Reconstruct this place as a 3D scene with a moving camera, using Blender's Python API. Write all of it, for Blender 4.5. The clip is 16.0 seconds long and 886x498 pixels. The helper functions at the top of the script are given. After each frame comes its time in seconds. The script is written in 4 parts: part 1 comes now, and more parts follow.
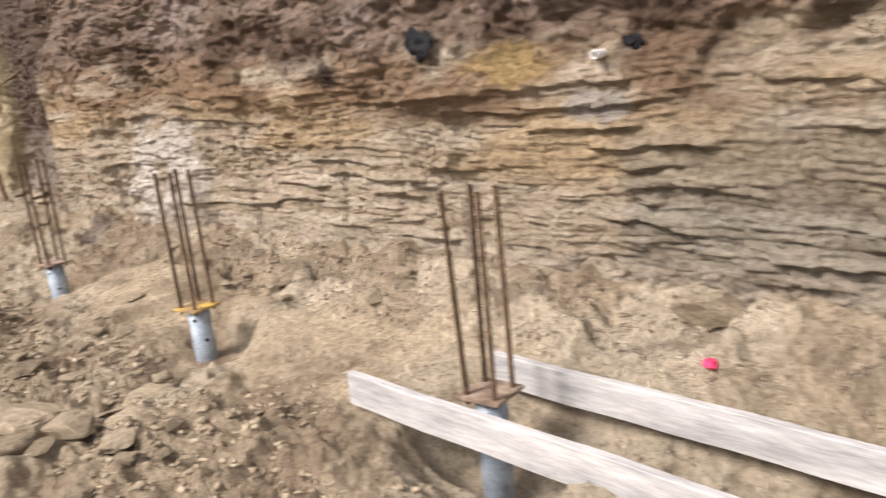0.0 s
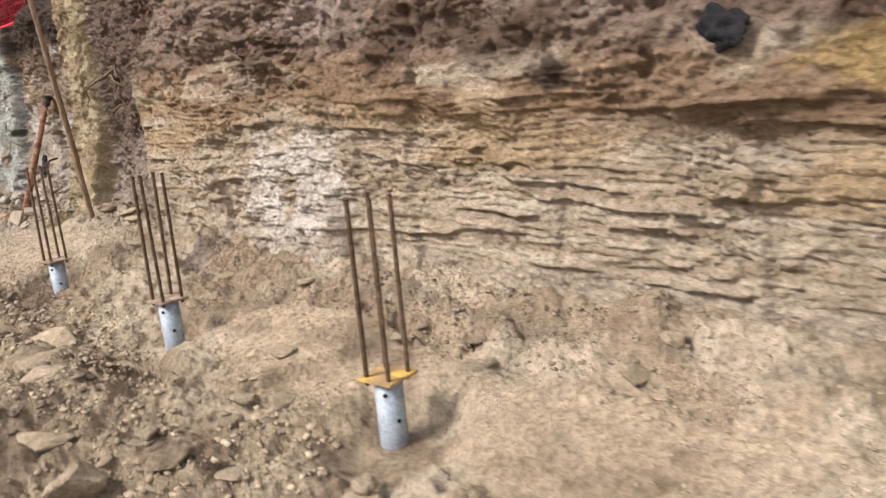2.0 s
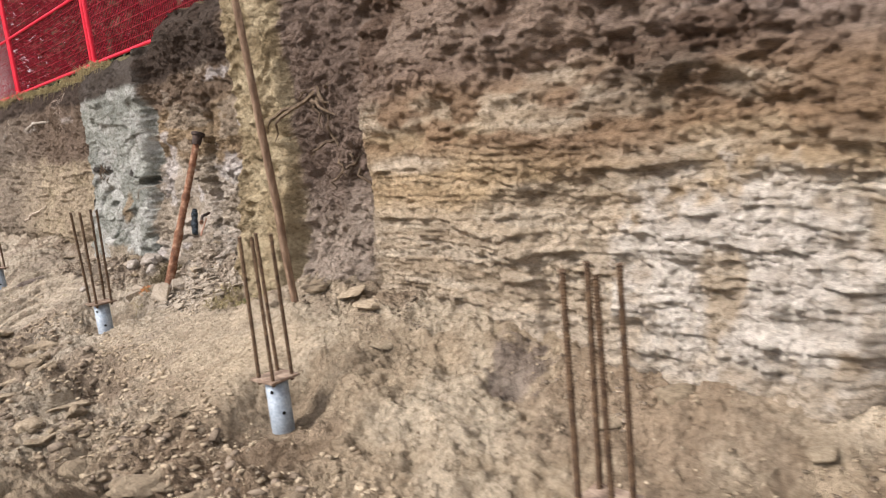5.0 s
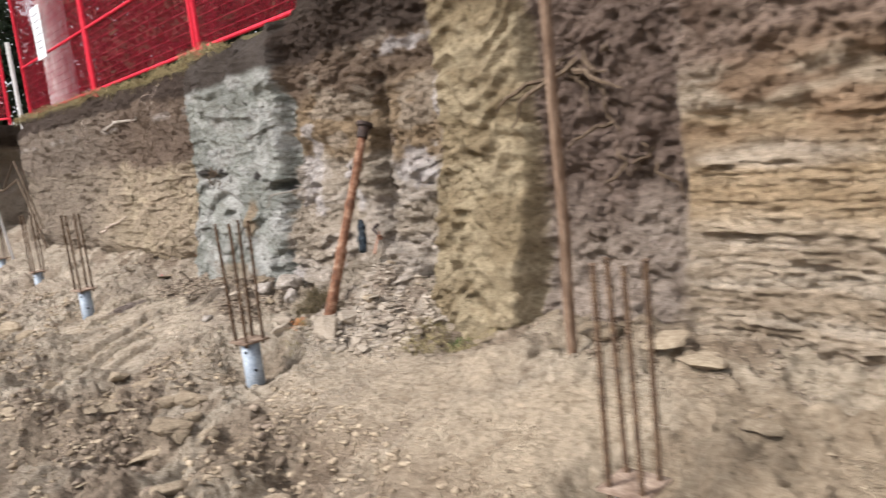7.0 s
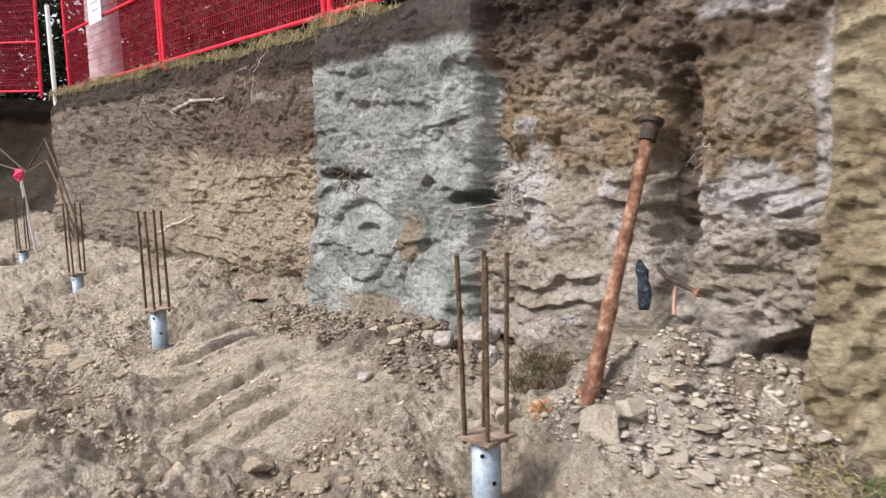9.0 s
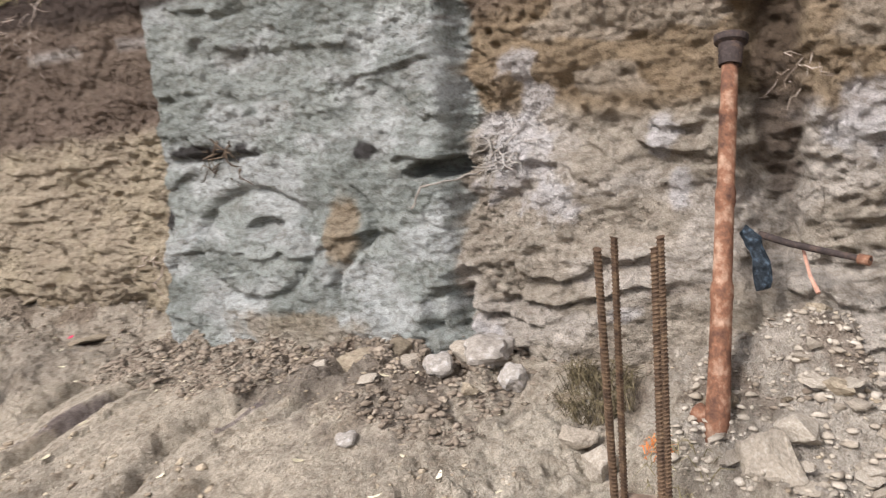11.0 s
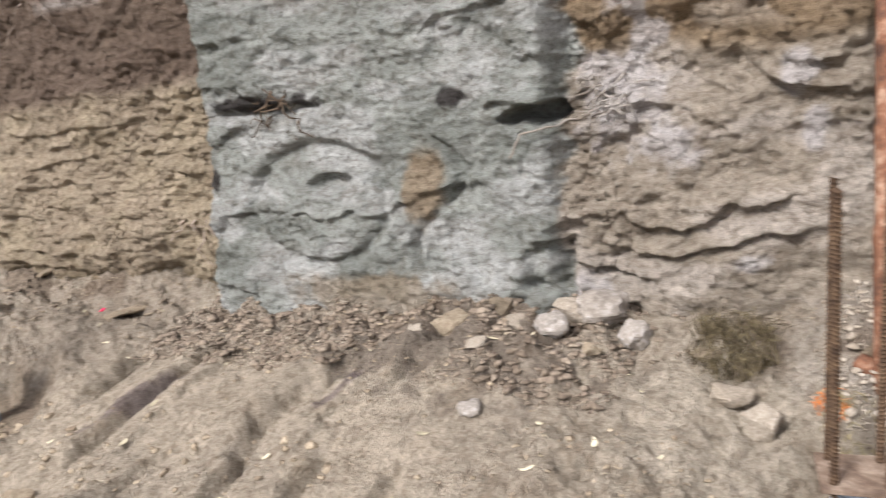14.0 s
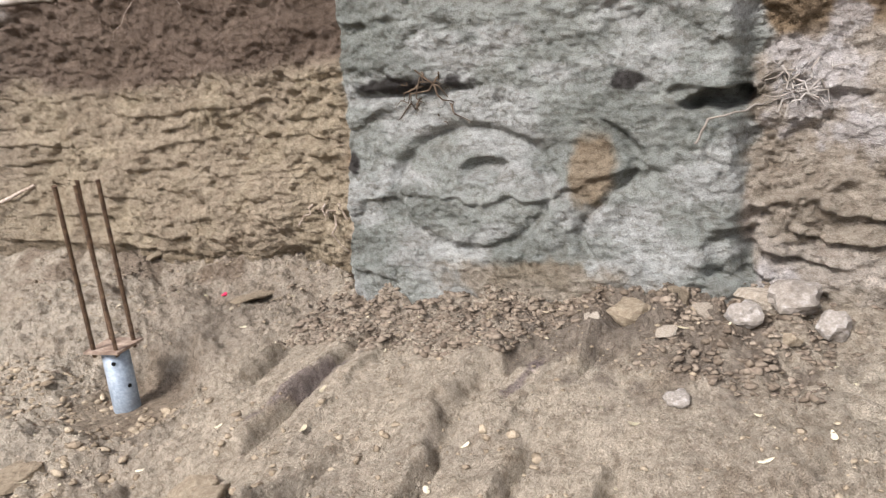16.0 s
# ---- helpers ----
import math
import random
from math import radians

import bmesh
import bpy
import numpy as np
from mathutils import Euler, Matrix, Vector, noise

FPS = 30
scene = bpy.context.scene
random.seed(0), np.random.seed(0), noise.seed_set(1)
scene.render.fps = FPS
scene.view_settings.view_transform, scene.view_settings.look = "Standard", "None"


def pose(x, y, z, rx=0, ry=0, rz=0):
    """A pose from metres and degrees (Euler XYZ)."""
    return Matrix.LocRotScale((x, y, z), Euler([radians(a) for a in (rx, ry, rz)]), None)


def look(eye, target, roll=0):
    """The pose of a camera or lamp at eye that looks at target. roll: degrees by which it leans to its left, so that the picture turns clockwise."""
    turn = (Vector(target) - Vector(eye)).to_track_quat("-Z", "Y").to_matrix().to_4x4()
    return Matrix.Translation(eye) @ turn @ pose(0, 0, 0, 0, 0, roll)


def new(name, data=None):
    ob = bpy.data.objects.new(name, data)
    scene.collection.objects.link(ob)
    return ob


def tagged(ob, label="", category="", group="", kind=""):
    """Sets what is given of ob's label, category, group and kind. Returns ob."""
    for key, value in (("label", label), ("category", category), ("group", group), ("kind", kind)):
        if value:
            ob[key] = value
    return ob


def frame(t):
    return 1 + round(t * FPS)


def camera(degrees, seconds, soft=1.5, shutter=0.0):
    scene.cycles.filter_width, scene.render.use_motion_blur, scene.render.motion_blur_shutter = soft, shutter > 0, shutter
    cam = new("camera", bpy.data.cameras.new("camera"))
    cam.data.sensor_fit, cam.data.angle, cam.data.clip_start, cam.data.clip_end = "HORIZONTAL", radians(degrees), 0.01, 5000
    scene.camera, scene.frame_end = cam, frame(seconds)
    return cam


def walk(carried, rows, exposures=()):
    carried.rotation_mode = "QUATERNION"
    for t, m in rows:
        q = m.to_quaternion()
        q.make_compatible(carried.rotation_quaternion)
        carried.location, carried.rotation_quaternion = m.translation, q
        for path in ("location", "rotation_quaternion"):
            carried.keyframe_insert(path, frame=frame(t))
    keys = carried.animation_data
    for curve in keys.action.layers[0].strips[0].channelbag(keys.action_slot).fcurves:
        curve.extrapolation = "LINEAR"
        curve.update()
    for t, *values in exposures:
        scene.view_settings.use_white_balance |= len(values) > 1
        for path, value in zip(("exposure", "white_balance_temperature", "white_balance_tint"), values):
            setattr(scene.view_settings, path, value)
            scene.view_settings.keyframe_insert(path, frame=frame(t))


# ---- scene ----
cam = camera(60.7, 16.0, 1.1, 0.4)
METRES, EYE, TILT, LEAN, TURN = 13.0, 1.4, 0.0, 0.0, -44.2
ROWS = [
    (0.0, 0.0, 0.0, 0.0, -1.53, -14.21, 6.06),
    (0.5, -0.0148, 0.021, -0.0023, 4.78, -14.02, 6.02),
    (1.0, -0.0294, 0.0396, -0.0024, 4.14, -13.79, 5.29),
    (1.5, -0.0561, 0.0595, -0.001, 0.42, -13.78, 5.12),
    (2.0, -0.0824, 0.0913, -0.0009, 1.23, -12.74, 5.25),
    (2.5, -0.1102, 0.1195, -0.0004, 0.75, -11.15, 5.34),
    (3.0, -0.1359, 0.147, 0.0009, -1.99, -12.43, 6.45),
    (3.5, -0.1665, 0.1777, 0.0032, 2.37, -12.08, 5.77),
    (6.0, -0.3208, 0.3226, 0.0072, 3.67, -8.99, 6.54),
    (6.5, -0.3544, 0.3489, 0.007, 2.36, -8.76, 5.49),
    (7.0, -0.3871, 0.3791, 0.0056, 5.34, -8.68, 6.32),
    (7.5, -0.4282, 0.4091, 0.0058, 9.72, -7.56, 5.77),
    (8.0, -0.4627, 0.4405, 0.007, 9.32, -6.41, 5.11),
    (8.5, -0.4958, 0.4739, 0.0071, 7.43, -7.0, 2.93),
    (11.0, -0.6117, 0.6115, 0.0045, -14.43, -10.65, 5.54),
    (11.5, -0.624, 0.6263, 0.0023, -25.08, -12.57, 6.22),
    (12.0, -0.6243, 0.6334, 0.0027, -37.84, -14.44, 6.45),
    (12.5, -0.6234, 0.6357, 0.0027, -41.57, -14.85, 6.7),
    (13.0, -0.629, 0.637, 0.0034, -36.46, -14.32, 6.05),
    (13.5, -0.6431, 0.6397, 0.0042, -27.24, -14.31, 5.96),
    (14.0, -0.656, 0.644, 0.0048, -18.45, -14.26, 6.51),
    (14.5, -0.669, 0.6584, 0.0046, -14.37, -13.24, 7.91),
    (15.0, -0.6828, 0.6686, 0.0059, -12.02, -13.03, 7.91),
    (15.5, -0.6989, 0.6682, 0.007, -14.63, -13.2, 7.71),
    (16.0, -0.7109, 0.6682, 0.0067, -18.24, -14.69, 5.64),
]
EXPOSURES = [(0.0, 0.5, 6650, 16), (6.0, 0.5, 6550, 15), (8.5, 0.52, 6150, 14), (16.0, 0.48, 6250, 15)]
walk(cam, [(t, pose(0, 0, EYE, TILT, LEAN, TURN) @ pose(METRES * x, METRES * y, METRES * z, 90 + pitch, roll, yaw)) for t, x, y, z, yaw, pitch, roll in ROWS], EXPOSURES)

# ---- light: an overcast day ----
SUN_EL, SUN_AZ = 44.0, 288.0
world = bpy.data.worlds.new("overcast_sky")
scene.world = world
world.use_nodes = True
wn, wl = world.node_tree.nodes, world.node_tree.links
sky = wn.new("ShaderNodeTexSky")
sky.sky_type = "NISHITA"
sky.sun_disc = False
sky.sun_elevation = radians(SUN_EL)
sky.sun_rotation = radians(SUN_AZ)
sky.air_density, sky.dust_density, sky.ozone_density = 1.0, 4.0, 0.6
soften = wn.new("ShaderNodeMix")
soften.data_type = "RGBA"
soften.inputs[0].default_value = 0.75
soften.inputs[7].default_value = (9.0, 9.0, 9.2, 1)
wl.new(sky.outputs[0], soften.inputs[6])
wl.new(soften.outputs[2], wn["Background"].inputs[0])
wn["Background"].inputs[1].default_value = 0.106

sun = new("sun", bpy.data.lights.new("sun", "SUN"))
sun.data.energy, sun.data.angle, sun.data.color = 4.1, radians(16), (1.0, 0.97, 0.92)
sa, se = radians(SUN_AZ), radians(SUN_EL)
sun.matrix_world = look((math.sin(sa) * math.cos(se) * 30, math.cos(sa) * math.cos(se) * 30, math.sin(se) * 30), (0, 0, 0))

# ---- noise and small maths ----
RNG = np.random.default_rng(7)
LATTICE = RNG.random((256, 256))


def vnoise(u, v):
    """Smooth noise, 0 to 1, one cell per unit."""
    iu, iv = np.floor(u).astype(int), np.floor(v).astype(int)
    fu, fv = u - iu, v - iv
    fu, fv = fu * fu * (3 - 2 * fu), fv * fv * (3 - 2 * fv)
    a, b = iu & 255, (iu + 1) & 255
    c, d = iv & 255, (iv + 1) & 255
    return (LATTICE[a, c] * (1 - fu) + LATTICE[b, c] * fu) * (1 - fv) + (LATTICE[a, d] * (1 - fu) + LATTICE[b, d] * fu) * fv


def fbm(u, v, octaves=4, gain=0.5):
    total, amp, norm = 0.0, 1.0, 0.0
    for k in range(octaves):
        total = total + amp * vnoise(u * 2 ** k + 17.3 * k, v * 2 ** k + 41.7 * k)
        norm, amp = norm + amp, amp * gain
    return total / norm


def ridge(u, v, octaves=4):
    total, amp, norm = 0.0, 1.0, 0.0
    for k in range(octaves):
        total = total + amp * (1 - np.abs(2 * vnoise(u * 2 ** k + 9.1 * k, v * 2 ** k + 5.9 * k) - 1))
        norm, amp = norm + amp, amp * 0.5
    return total / norm


def ss(a, b, x):
    t = np.clip((x - a) / (b - a), 0, 1)
    return t * t * (3 - 2 * t)


def band(x, a, b, e):
    return ss(a - e, a + e, x) * (1 - ss(b - e, b + e, x))


def spot(y, z, cy, cz, ry, rz, rough=0.5):
    """An uneven blot, 1 inside."""
    d = np.sqrt(((y - cy) / ry) ** 2 + ((z - cz) / rz) ** 2)
    return 1 - ss(0.6, 1.1, d + rough * (fbm(y * 14, z * 14, 3) - 0.5) * 1.6)


def blend(col, rgb, m):
    return col * (1 - m[..., None]) + np.array(rgb) * m[..., None]


def ledge(w):
    """A broken lip: a sharp undercut below, then the layer draws back upward."""
    f = w - np.floor(w)
    return (1 - f) ** 1.5 * ss(0.0, 0.16, f) * 1.25


def chips(u, v, steps, octaves=4):
    """Broken plates: level patches with steep little edges, about 0 to 1."""
    n = fbm(u, v, octaves, 0.6) * steps
    k = np.floor(n)
    return (k + ss(0.7, 1.0, n - k)) / steps


# ---- materials ----
def material(name, rough=0.9, metal=0.0):
    m = bpy.data.materials.new(name)
    m.use_nodes = True
    b = m.node_tree.nodes["Principled BSDF"]
    b.inputs["Roughness"].default_value = rough
    b.inputs["Metallic"].default_value = metal
    b.inputs["Specular IOR Level"].default_value = 0.2
    return m, m.node_tree.nodes, m.node_tree.links, b


def add_noise(n, l, scale, detail=6.0, rough=0.6, stretch=(1, 1, 1)):
    co = n.new("ShaderNodeTexCoord")
    mp = n.new("ShaderNodeMapping")
    mp.inputs["Scale"].default_value = stretch
    t = n.new("ShaderNodeTexNoise")
    t.inputs["Scale"].default_value = scale
    t.inputs["Detail"].default_value = detail
    t.inputs["Roughness"].default_value = rough
    l.new(co.outputs["Object"], mp.inputs[0])
    l.new(mp.outputs[0], t.inputs["Vector"])
    return t.outputs["Fac"]


def add_ramp(n, l, fac, stops):
    r = n.new("ShaderNodeValToRGB")
    while len(r.color_ramp.elements) < len(stops):
        r.color_ramp.elements.new(0.5)
    for e, (p, c) in zip(r.color_ramp.elements, stops):
        e.position, e.color = p, (*c, 1)
    l.new(fac, r.inputs[0])
    return r.outputs[0]


def add_mix(n, l, a, b, fac, mode="MIX"):
    x = n.new("ShaderNodeMix")
    x.data_type, x.blend_type = "RGBA", mode
    for sock, val in ((x.inputs[0], fac), (x.inputs[6], a), (x.inputs[7], b)):
        if isinstance(val, (int, float)):
            sock.default_value = val
        elif isinstance(val, tuple):
            sock.default_value = (*val, 1)
        else:
            l.new(val, sock)
    return x.outputs[2]


def add_bump(n, l, b, height, strength, dist, prev=None):
    k = n.new("ShaderNodeBump")
    k.inputs["Strength"].default_value, k.inputs["Distance"].default_value = strength, dist
    l.new(height, k.inputs["Height"])
    if prev is not None:
        l.new(prev, k.inputs["Normal"])
    l.new(k.outputs[0], b.inputs["Normal"])
    return k.outputs[0]


def earth_material(name, grain_stretch, coarse_stretch, bump):
    """Bare soil: its own layer colour from the mesh, with grain, crumbs and blotches."""
    m, n, l, b = material(name, 0.95)
    at = n.new("ShaderNodeAttribute")
    at.attribute_name = "soil"
    fine = add_noise(n, l, 30, 8, 0.7, grain_stretch)
    mid = add_noise(n, l, 6, 10, 0.72, coarse_stretch)
    grit = add_noise(n, l, 150, 3, 0.75)
    c = add_mix(n, l, at.outputs["Color"], add_ramp(n, l, fine, [(0.38, (0.68, 0.65, 0.62)), (0.5, (1, 1, 1)), (0.64, (1.22, 1.22, 1.23))]), 1.0, "MULTIPLY")
    c = add_mix(n, l, c, add_ramp(n, l, mid, [(0.36, (0.8, 0.77, 0.74)), (0.5, (1, 1, 1)), (0.64, (1.14, 1.13, 1.12))]), 1.0, "MULTIPLY")
    c = add_mix(n, l, c, add_ramp(n, l, grit, [(0.38, (0.74, 0.73, 0.72)), (0.52, (1, 1, 1)), (0.66, (1.16, 1.16, 1.16))]), 1.0, "MULTIPLY")
    l.new(c, b.inputs["Base Color"])
    k = add_bump(n, l, b, mid, 1.0, bump)
    warp = add_noise(n, l, 14, 4, 0.6)
    for scale, dist in ((11, 0.55), (30, 0.28), (75, 0.12)):
        co = n.new("ShaderNodeTexCoord")
        mp = n.new("ShaderNodeMapping")
        mp.inputs["Scale"].default_value = coarse_stretch
        ad = n.new("ShaderNodeMix")
        ad.data_type, ad.blend_type = "RGBA", "LINEAR_LIGHT"
        ad.inputs[0].default_value = 0.06
        l.new(co.outputs["Object"], ad.inputs[6])
        l.new(warp, ad.inputs[7])
        l.new(ad.outputs[2], mp.inputs[0])
        v = n.new("ShaderNodeTexVoronoi")
        v.inputs["Scale"].default_value = scale
        v.inputs["Randomness"].default_value = 1.0
        l.new(mp.outputs[0], v.inputs["Vector"])
        inv = n.new("ShaderNodeMath")
        inv.operation = "SUBTRACT"
        inv.inputs[0].default_value = 1.0
        l.new(v.outputs["Distance"], inv.inputs[1])
        k = add_bump(n, l, b, inv.outputs[0], 0.75, bump * dist, k)
    k = add_bump(n, l, b, fine, 1.0, bump * 0.4, k)
    add_bump(n, l, b, grit, 1.0, bump * 0.16, k)
    return m


M_WALL = earth_material("cut_earth", (1, 0.75, 1.2), (1, 0.6, 1.4), 0.065)
M_GROUND = earth_material("loose_earth", (1, 1, 1), (1, 1, 1), 0.06)


def mottled(name, dark, mid, light, scale=20, rough=0.9, metal=0.0, bump=0.004, by_piece=0.0, stretch=(1, 1, 1)):
    m, n, l, b = material(name, rough, metal)
    f = add_noise(n, l, scale, 7, 0.65, stretch)
    g = add_noise(n, l, scale * 6, 4, 0.7, stretch)
    c = add_ramp(n, l, f, [(0.3, dark), (0.5, mid), (0.7, light)])
    c = add_mix(n, l, c, add_ramp(n, l, g, [(0.3, (0.7, 0.7, 0.7)), (0.7, (1.2, 1.2, 1.2))]), 0.8, "MULTIPLY")
    if by_piece:
        gi = n.new("ShaderNodeNewGeometry")
        oi = n.new("ShaderNodeObjectInfo")
        ad = n.new("ShaderNodeMath")
        ad.operation = "ADD"
        l.new(gi.outputs["Random Per Island"], ad.inputs[0])
        l.new(oi.outputs["Random"], ad.inputs[1])
        fr = n.new("ShaderNodeMath")
        fr.operation = "FRACT"
        l.new(ad.outputs[0], fr.inputs[0])
        lo, hi = 1 - by_piece, 1 + by_piece
        c = add_mix(n, l, c, add_ramp(n, l, fr.outputs[0], [(0, (lo, lo * 0.97, lo * 0.93)), (1, (hi, hi, hi))]), 1.0, "MULTIPLY")
    l.new(c, b.inputs["Base Color"])
    k = add_bump(n, l, b, f, 0.7, bump)
    add_bump(n, l, b, g, 0.6, bump * 0.4, k)
    return m


M_STONE = mottled("dusty_stone", (0.24, 0.185, 0.13), (0.38, 0.31, 0.22), (0.5, 0.42, 0.31), 9, 0.95, 0, 0.05, 0.3)
M_PALE = mottled("pale_stone", (0.24, 0.205, 0.16), (0.37, 0.32, 0.255), (0.5, 0.45, 0.38), 16, 0.92, 0, 0.01, 0.15)
M_DARKCLOD = mottled("dark_clod", (0.13, 0.1, 0.075), (0.23, 0.185, 0.14), (0.32, 0.265, 0.2), 18, 0.95, 0, 0.02, 0.3)
M_REBAR = mottled("weathered_rebar", (0.05, 0.034, 0.025), (0.13, 0.085, 0.055), (0.24, 0.165, 0.1), 30, 0.75, 0.35, 0.001, 0.25)
M_RUST = mottled("rusty_iron", (0.06, 0.034, 0.026), (0.21, 0.1, 0.058), (0.44, 0.3, 0.21), 15, 0.85, 0.1, 0.008, 0, (1, 1, 0.9))
M_DARKIRON = mottled("dark_iron", (0.025, 0.02, 0.018), (0.06, 0.045, 0.04), (0.12, 0.08, 0.06), 25, 0.8, 0.2, 0.003)
M_GALV = mottled("galvanised_steel", (0.22, 0.25, 0.28), (0.33, 0.39, 0.45), (0.44, 0.49, 0.54), 12, 0.5, 0.35, 0.001)
M_PLATE = mottled("rusty_plate", (0.12, 0.08, 0.06), (0.25, 0.185, 0.14), (0.42, 0.34, 0.27), 14, 0.85, 0.1, 0.002, 0.2)
M_YELLOW = mottled("yellow_paint", (0.18, 0.12, 0.08), (0.34, 0.23, 0.11), (0.66, 0.44, 0.06), 7, 0.7, 0, 0.001)
M_HOLE = mottled("dark_hole", (0.006, 0.006, 0.006), (0.012, 0.012, 0.012), (0.02, 0.02, 0.02), 30)
M_BOARD = mottled("whitened_timber", (0.25, 0.25, 0.25), (0.42, 0.41, 0.4), (0.55, 0.54, 0.53), 5, 0.85, 0, 0.002, 0, (3, 0.35, 3))
M_BLACK = mottled("black_plastic", (0.004, 0.004, 0.005), (0.008, 0.008, 0.01), (0.016, 0.016, 0.02), 22, 0.7, 0, 0.01)
M_WHITE = mottled("white_plastic", (0.6, 0.6, 0.58), (0.75, 0.75, 0.73), (0.82, 0.82, 0.8), 20, 0.5)
M_ROOT = mottled("pale_root", (0.2, 0.15, 0.11), (0.38, 0.31, 0.25), (0.55, 0.48, 0.42), 40, 0.9, 0, 0.002, 0.3)
M_DARKROOT = mottled("dark_root", (0.05, 0.035, 0.025), (0.11, 0.08, 0.055), (0.2, 0.15, 0.1), 40, 0.9, 0, 0.003, 0.3)
M_WOOD = mottled("weathered_post", (0.1, 0.065, 0.045), (0.21, 0.14, 0.095), (0.34, 0.25, 0.18), 9, 0.9, 0, 0.006, 0, (4, 4, 0.6))
M_SALT = mottled("lime_crust", (0.2, 0.175, 0.145), (0.3, 0.27, 0.235), (0.44, 0.415, 0.385), 5, 0.95, 0, 0.01, 0.1)
M_DRYGRASS = mottled("dry_grass", (0.16, 0.13, 0.06), (0.3, 0.25, 0.13), (0.45, 0.4, 0.24), 30, 0.9, 0, 0.001, 0.4)
M_GREEN = mottled("green_grass", (0.04, 0.07, 0.02), (0.08, 0.13, 0.035), (0.14, 0.19, 0.07), 30, 0.8, 0, 0.001, 0.4)
M_LEAF = mottled("fallen_leaf", (0.5, 0.43, 0.27), (0.62, 0.56, 0.4), (0.7, 0.66, 0.52), 30, 0.8, 0, 0.001, 0.25)
M_DARKLEAF = mottled("dark_foliage", (0.012, 0.02, 0.01), (0.028, 0.042, 0.02), (0.05, 0.07, 0.03), 8, 0.8, 0, 0.002, 0.4)
M_BARK = mottled("dark_bark", (0.03, 0.024, 0.02), (0.06, 0.048, 0.038), (0.1, 0.08, 0.065), 12, 0.9, 0, 0.01)
M_RED = mottled("red_paint", (0.5, 0.012, 0.03), (0.65, 0.02, 0.045), (0.7, 0.04, 0.07), 10, 0.5)
M_WIRE = mottled("red_wire", (0.22, 0.006, 0.016), (0.3, 0.01, 0.022), (0.36, 0.016, 0.03), 10, 0.6)
M_PINK = mottled("pink_tape", (0.75, 0.03, 0.1), (0.85, 0.05, 0.14), (0.85, 0.1, 0.18), 20, 0.6)
M_ORANGE = mottled("orange_shreds", (0.5, 0.14, 0.03), (0.65, 0.22, 0.06), (0.7, 0.32, 0.12), 20, 0.7)
M_PAPER = mottled("white_paper", (0.66, 0.68, 0.7), (0.74, 0.76, 0.78), (0.8, 0.81, 0.82), 10, 0.6)
M_PRINT = mottled("grey_print", (0.2, 0.22, 0.25), (0.28, 0.3, 0.33), (0.35, 0.37, 0.4), 10, 0.7)
M_FOAM = mottled("blue_black_insulation", (0.006, 0.008, 0.01), (0.018, 0.024, 0.03), (0.08, 0.11, 0.14), 45, 0.7, 0, 0.01)
M_POLE = mottled("pale_pole", (0.42, 0.34, 0.33), (0.55, 0.46, 0.45), (0.62, 0.55, 0.54), 6, 0.7)


def netting():
    """Red debris net: an open weave that lets part of the view through."""
    m, n, l, b = material("red_net", 0.8)
    b.inputs["Base Color"].default_value = (0.2, 0.006, 0.02, 1)
    tr = n.new("ShaderNodeBsdfTransparent")
    mx = n.new("ShaderNodeMixShader")
    f = add_noise(n, l, 2.5, 4, 0.6)
    mr = n.new("ShaderNodeMapRange")
    mr.inputs["From Min"].default_value, mr.inputs["From Max"].default_value = 0.35, 0.65
    mr.inputs["To Min"].default_value, mr.inputs["To Max"].default_value = 0.1, 0.3
    l.new(f, mr.inputs["Value"])
    l.new(mr.outputs[0], mx.inputs[0])
    l.new(tr.outputs[0], mx.inputs[1])
    l.new(b.outputs[0], mx.inputs[2])
    l.new(mx.outputs[0], n["Material Output"].inputs["Surface"])
    return m


M_NET = netting()


# ---- mesh makers ----
def grid_mesh(name, P, mat, colour=None, smooth=True):
    """A sheet from an array of rows of points."""
    nu, nv = P.shape[:2]
    idx = np.arange(nu * nv).reshape(nu, nv)
    q = np.stack([idx[:-1, :-1], idx[1:, :-1], idx[1:, 1:], idx[:-1, 1:]], -1).reshape(-1, 4)
    me = bpy.data.meshes.new(name)
    me.vertices.add(nu * nv)
    me.vertices.foreach_set("co", P.reshape(-1).astype(np.float32))
    me.loops.add(q.size)
    me.loops.foreach_set("vertex_index", q.reshape(-1).astype(np.int32))
    me.polygons.add(len(q))
    me.polygons.foreach_set("loop_start", np.arange(0, q.size, 4, dtype=np.int32))
    me.polygons.foreach_set("use_smooth", np.full(len(q), smooth))
    me.update(calc_edges=True)
    if colour is not None:
        a = me.attributes.new("soil", "FLOAT_COLOR", "POINT")
        rgba = np.ones((nu * nv, 4), np.float32)
        rgba[:, :3] = np.clip(colour.reshape(-1, 3), 0.01, 0.9)
        a.data.foreach_set("color", rgba.reshape(-1))
    me.materials.append(mat)
    return new(name, me)


def part(name, bm, mat, parent=None, label="", smooth=False):
    me = bpy.data.meshes.new(name)
    bm.to_mesh(me)
    bm.free()
    me.materials.append(mat)
    for p in me.polygons:
        p.use_smooth = smooth
    ob = new(name, me)
    if parent is not None:
        ob.parent = parent
    if label:
        tagged(ob, label)
    return ob


def holder(name, m, label, category, group=""):
    e = new(name)
    e.empty_display_size = 0.1
    e.matrix_basis = m
    return tagged(e, label, category, group, "thing")


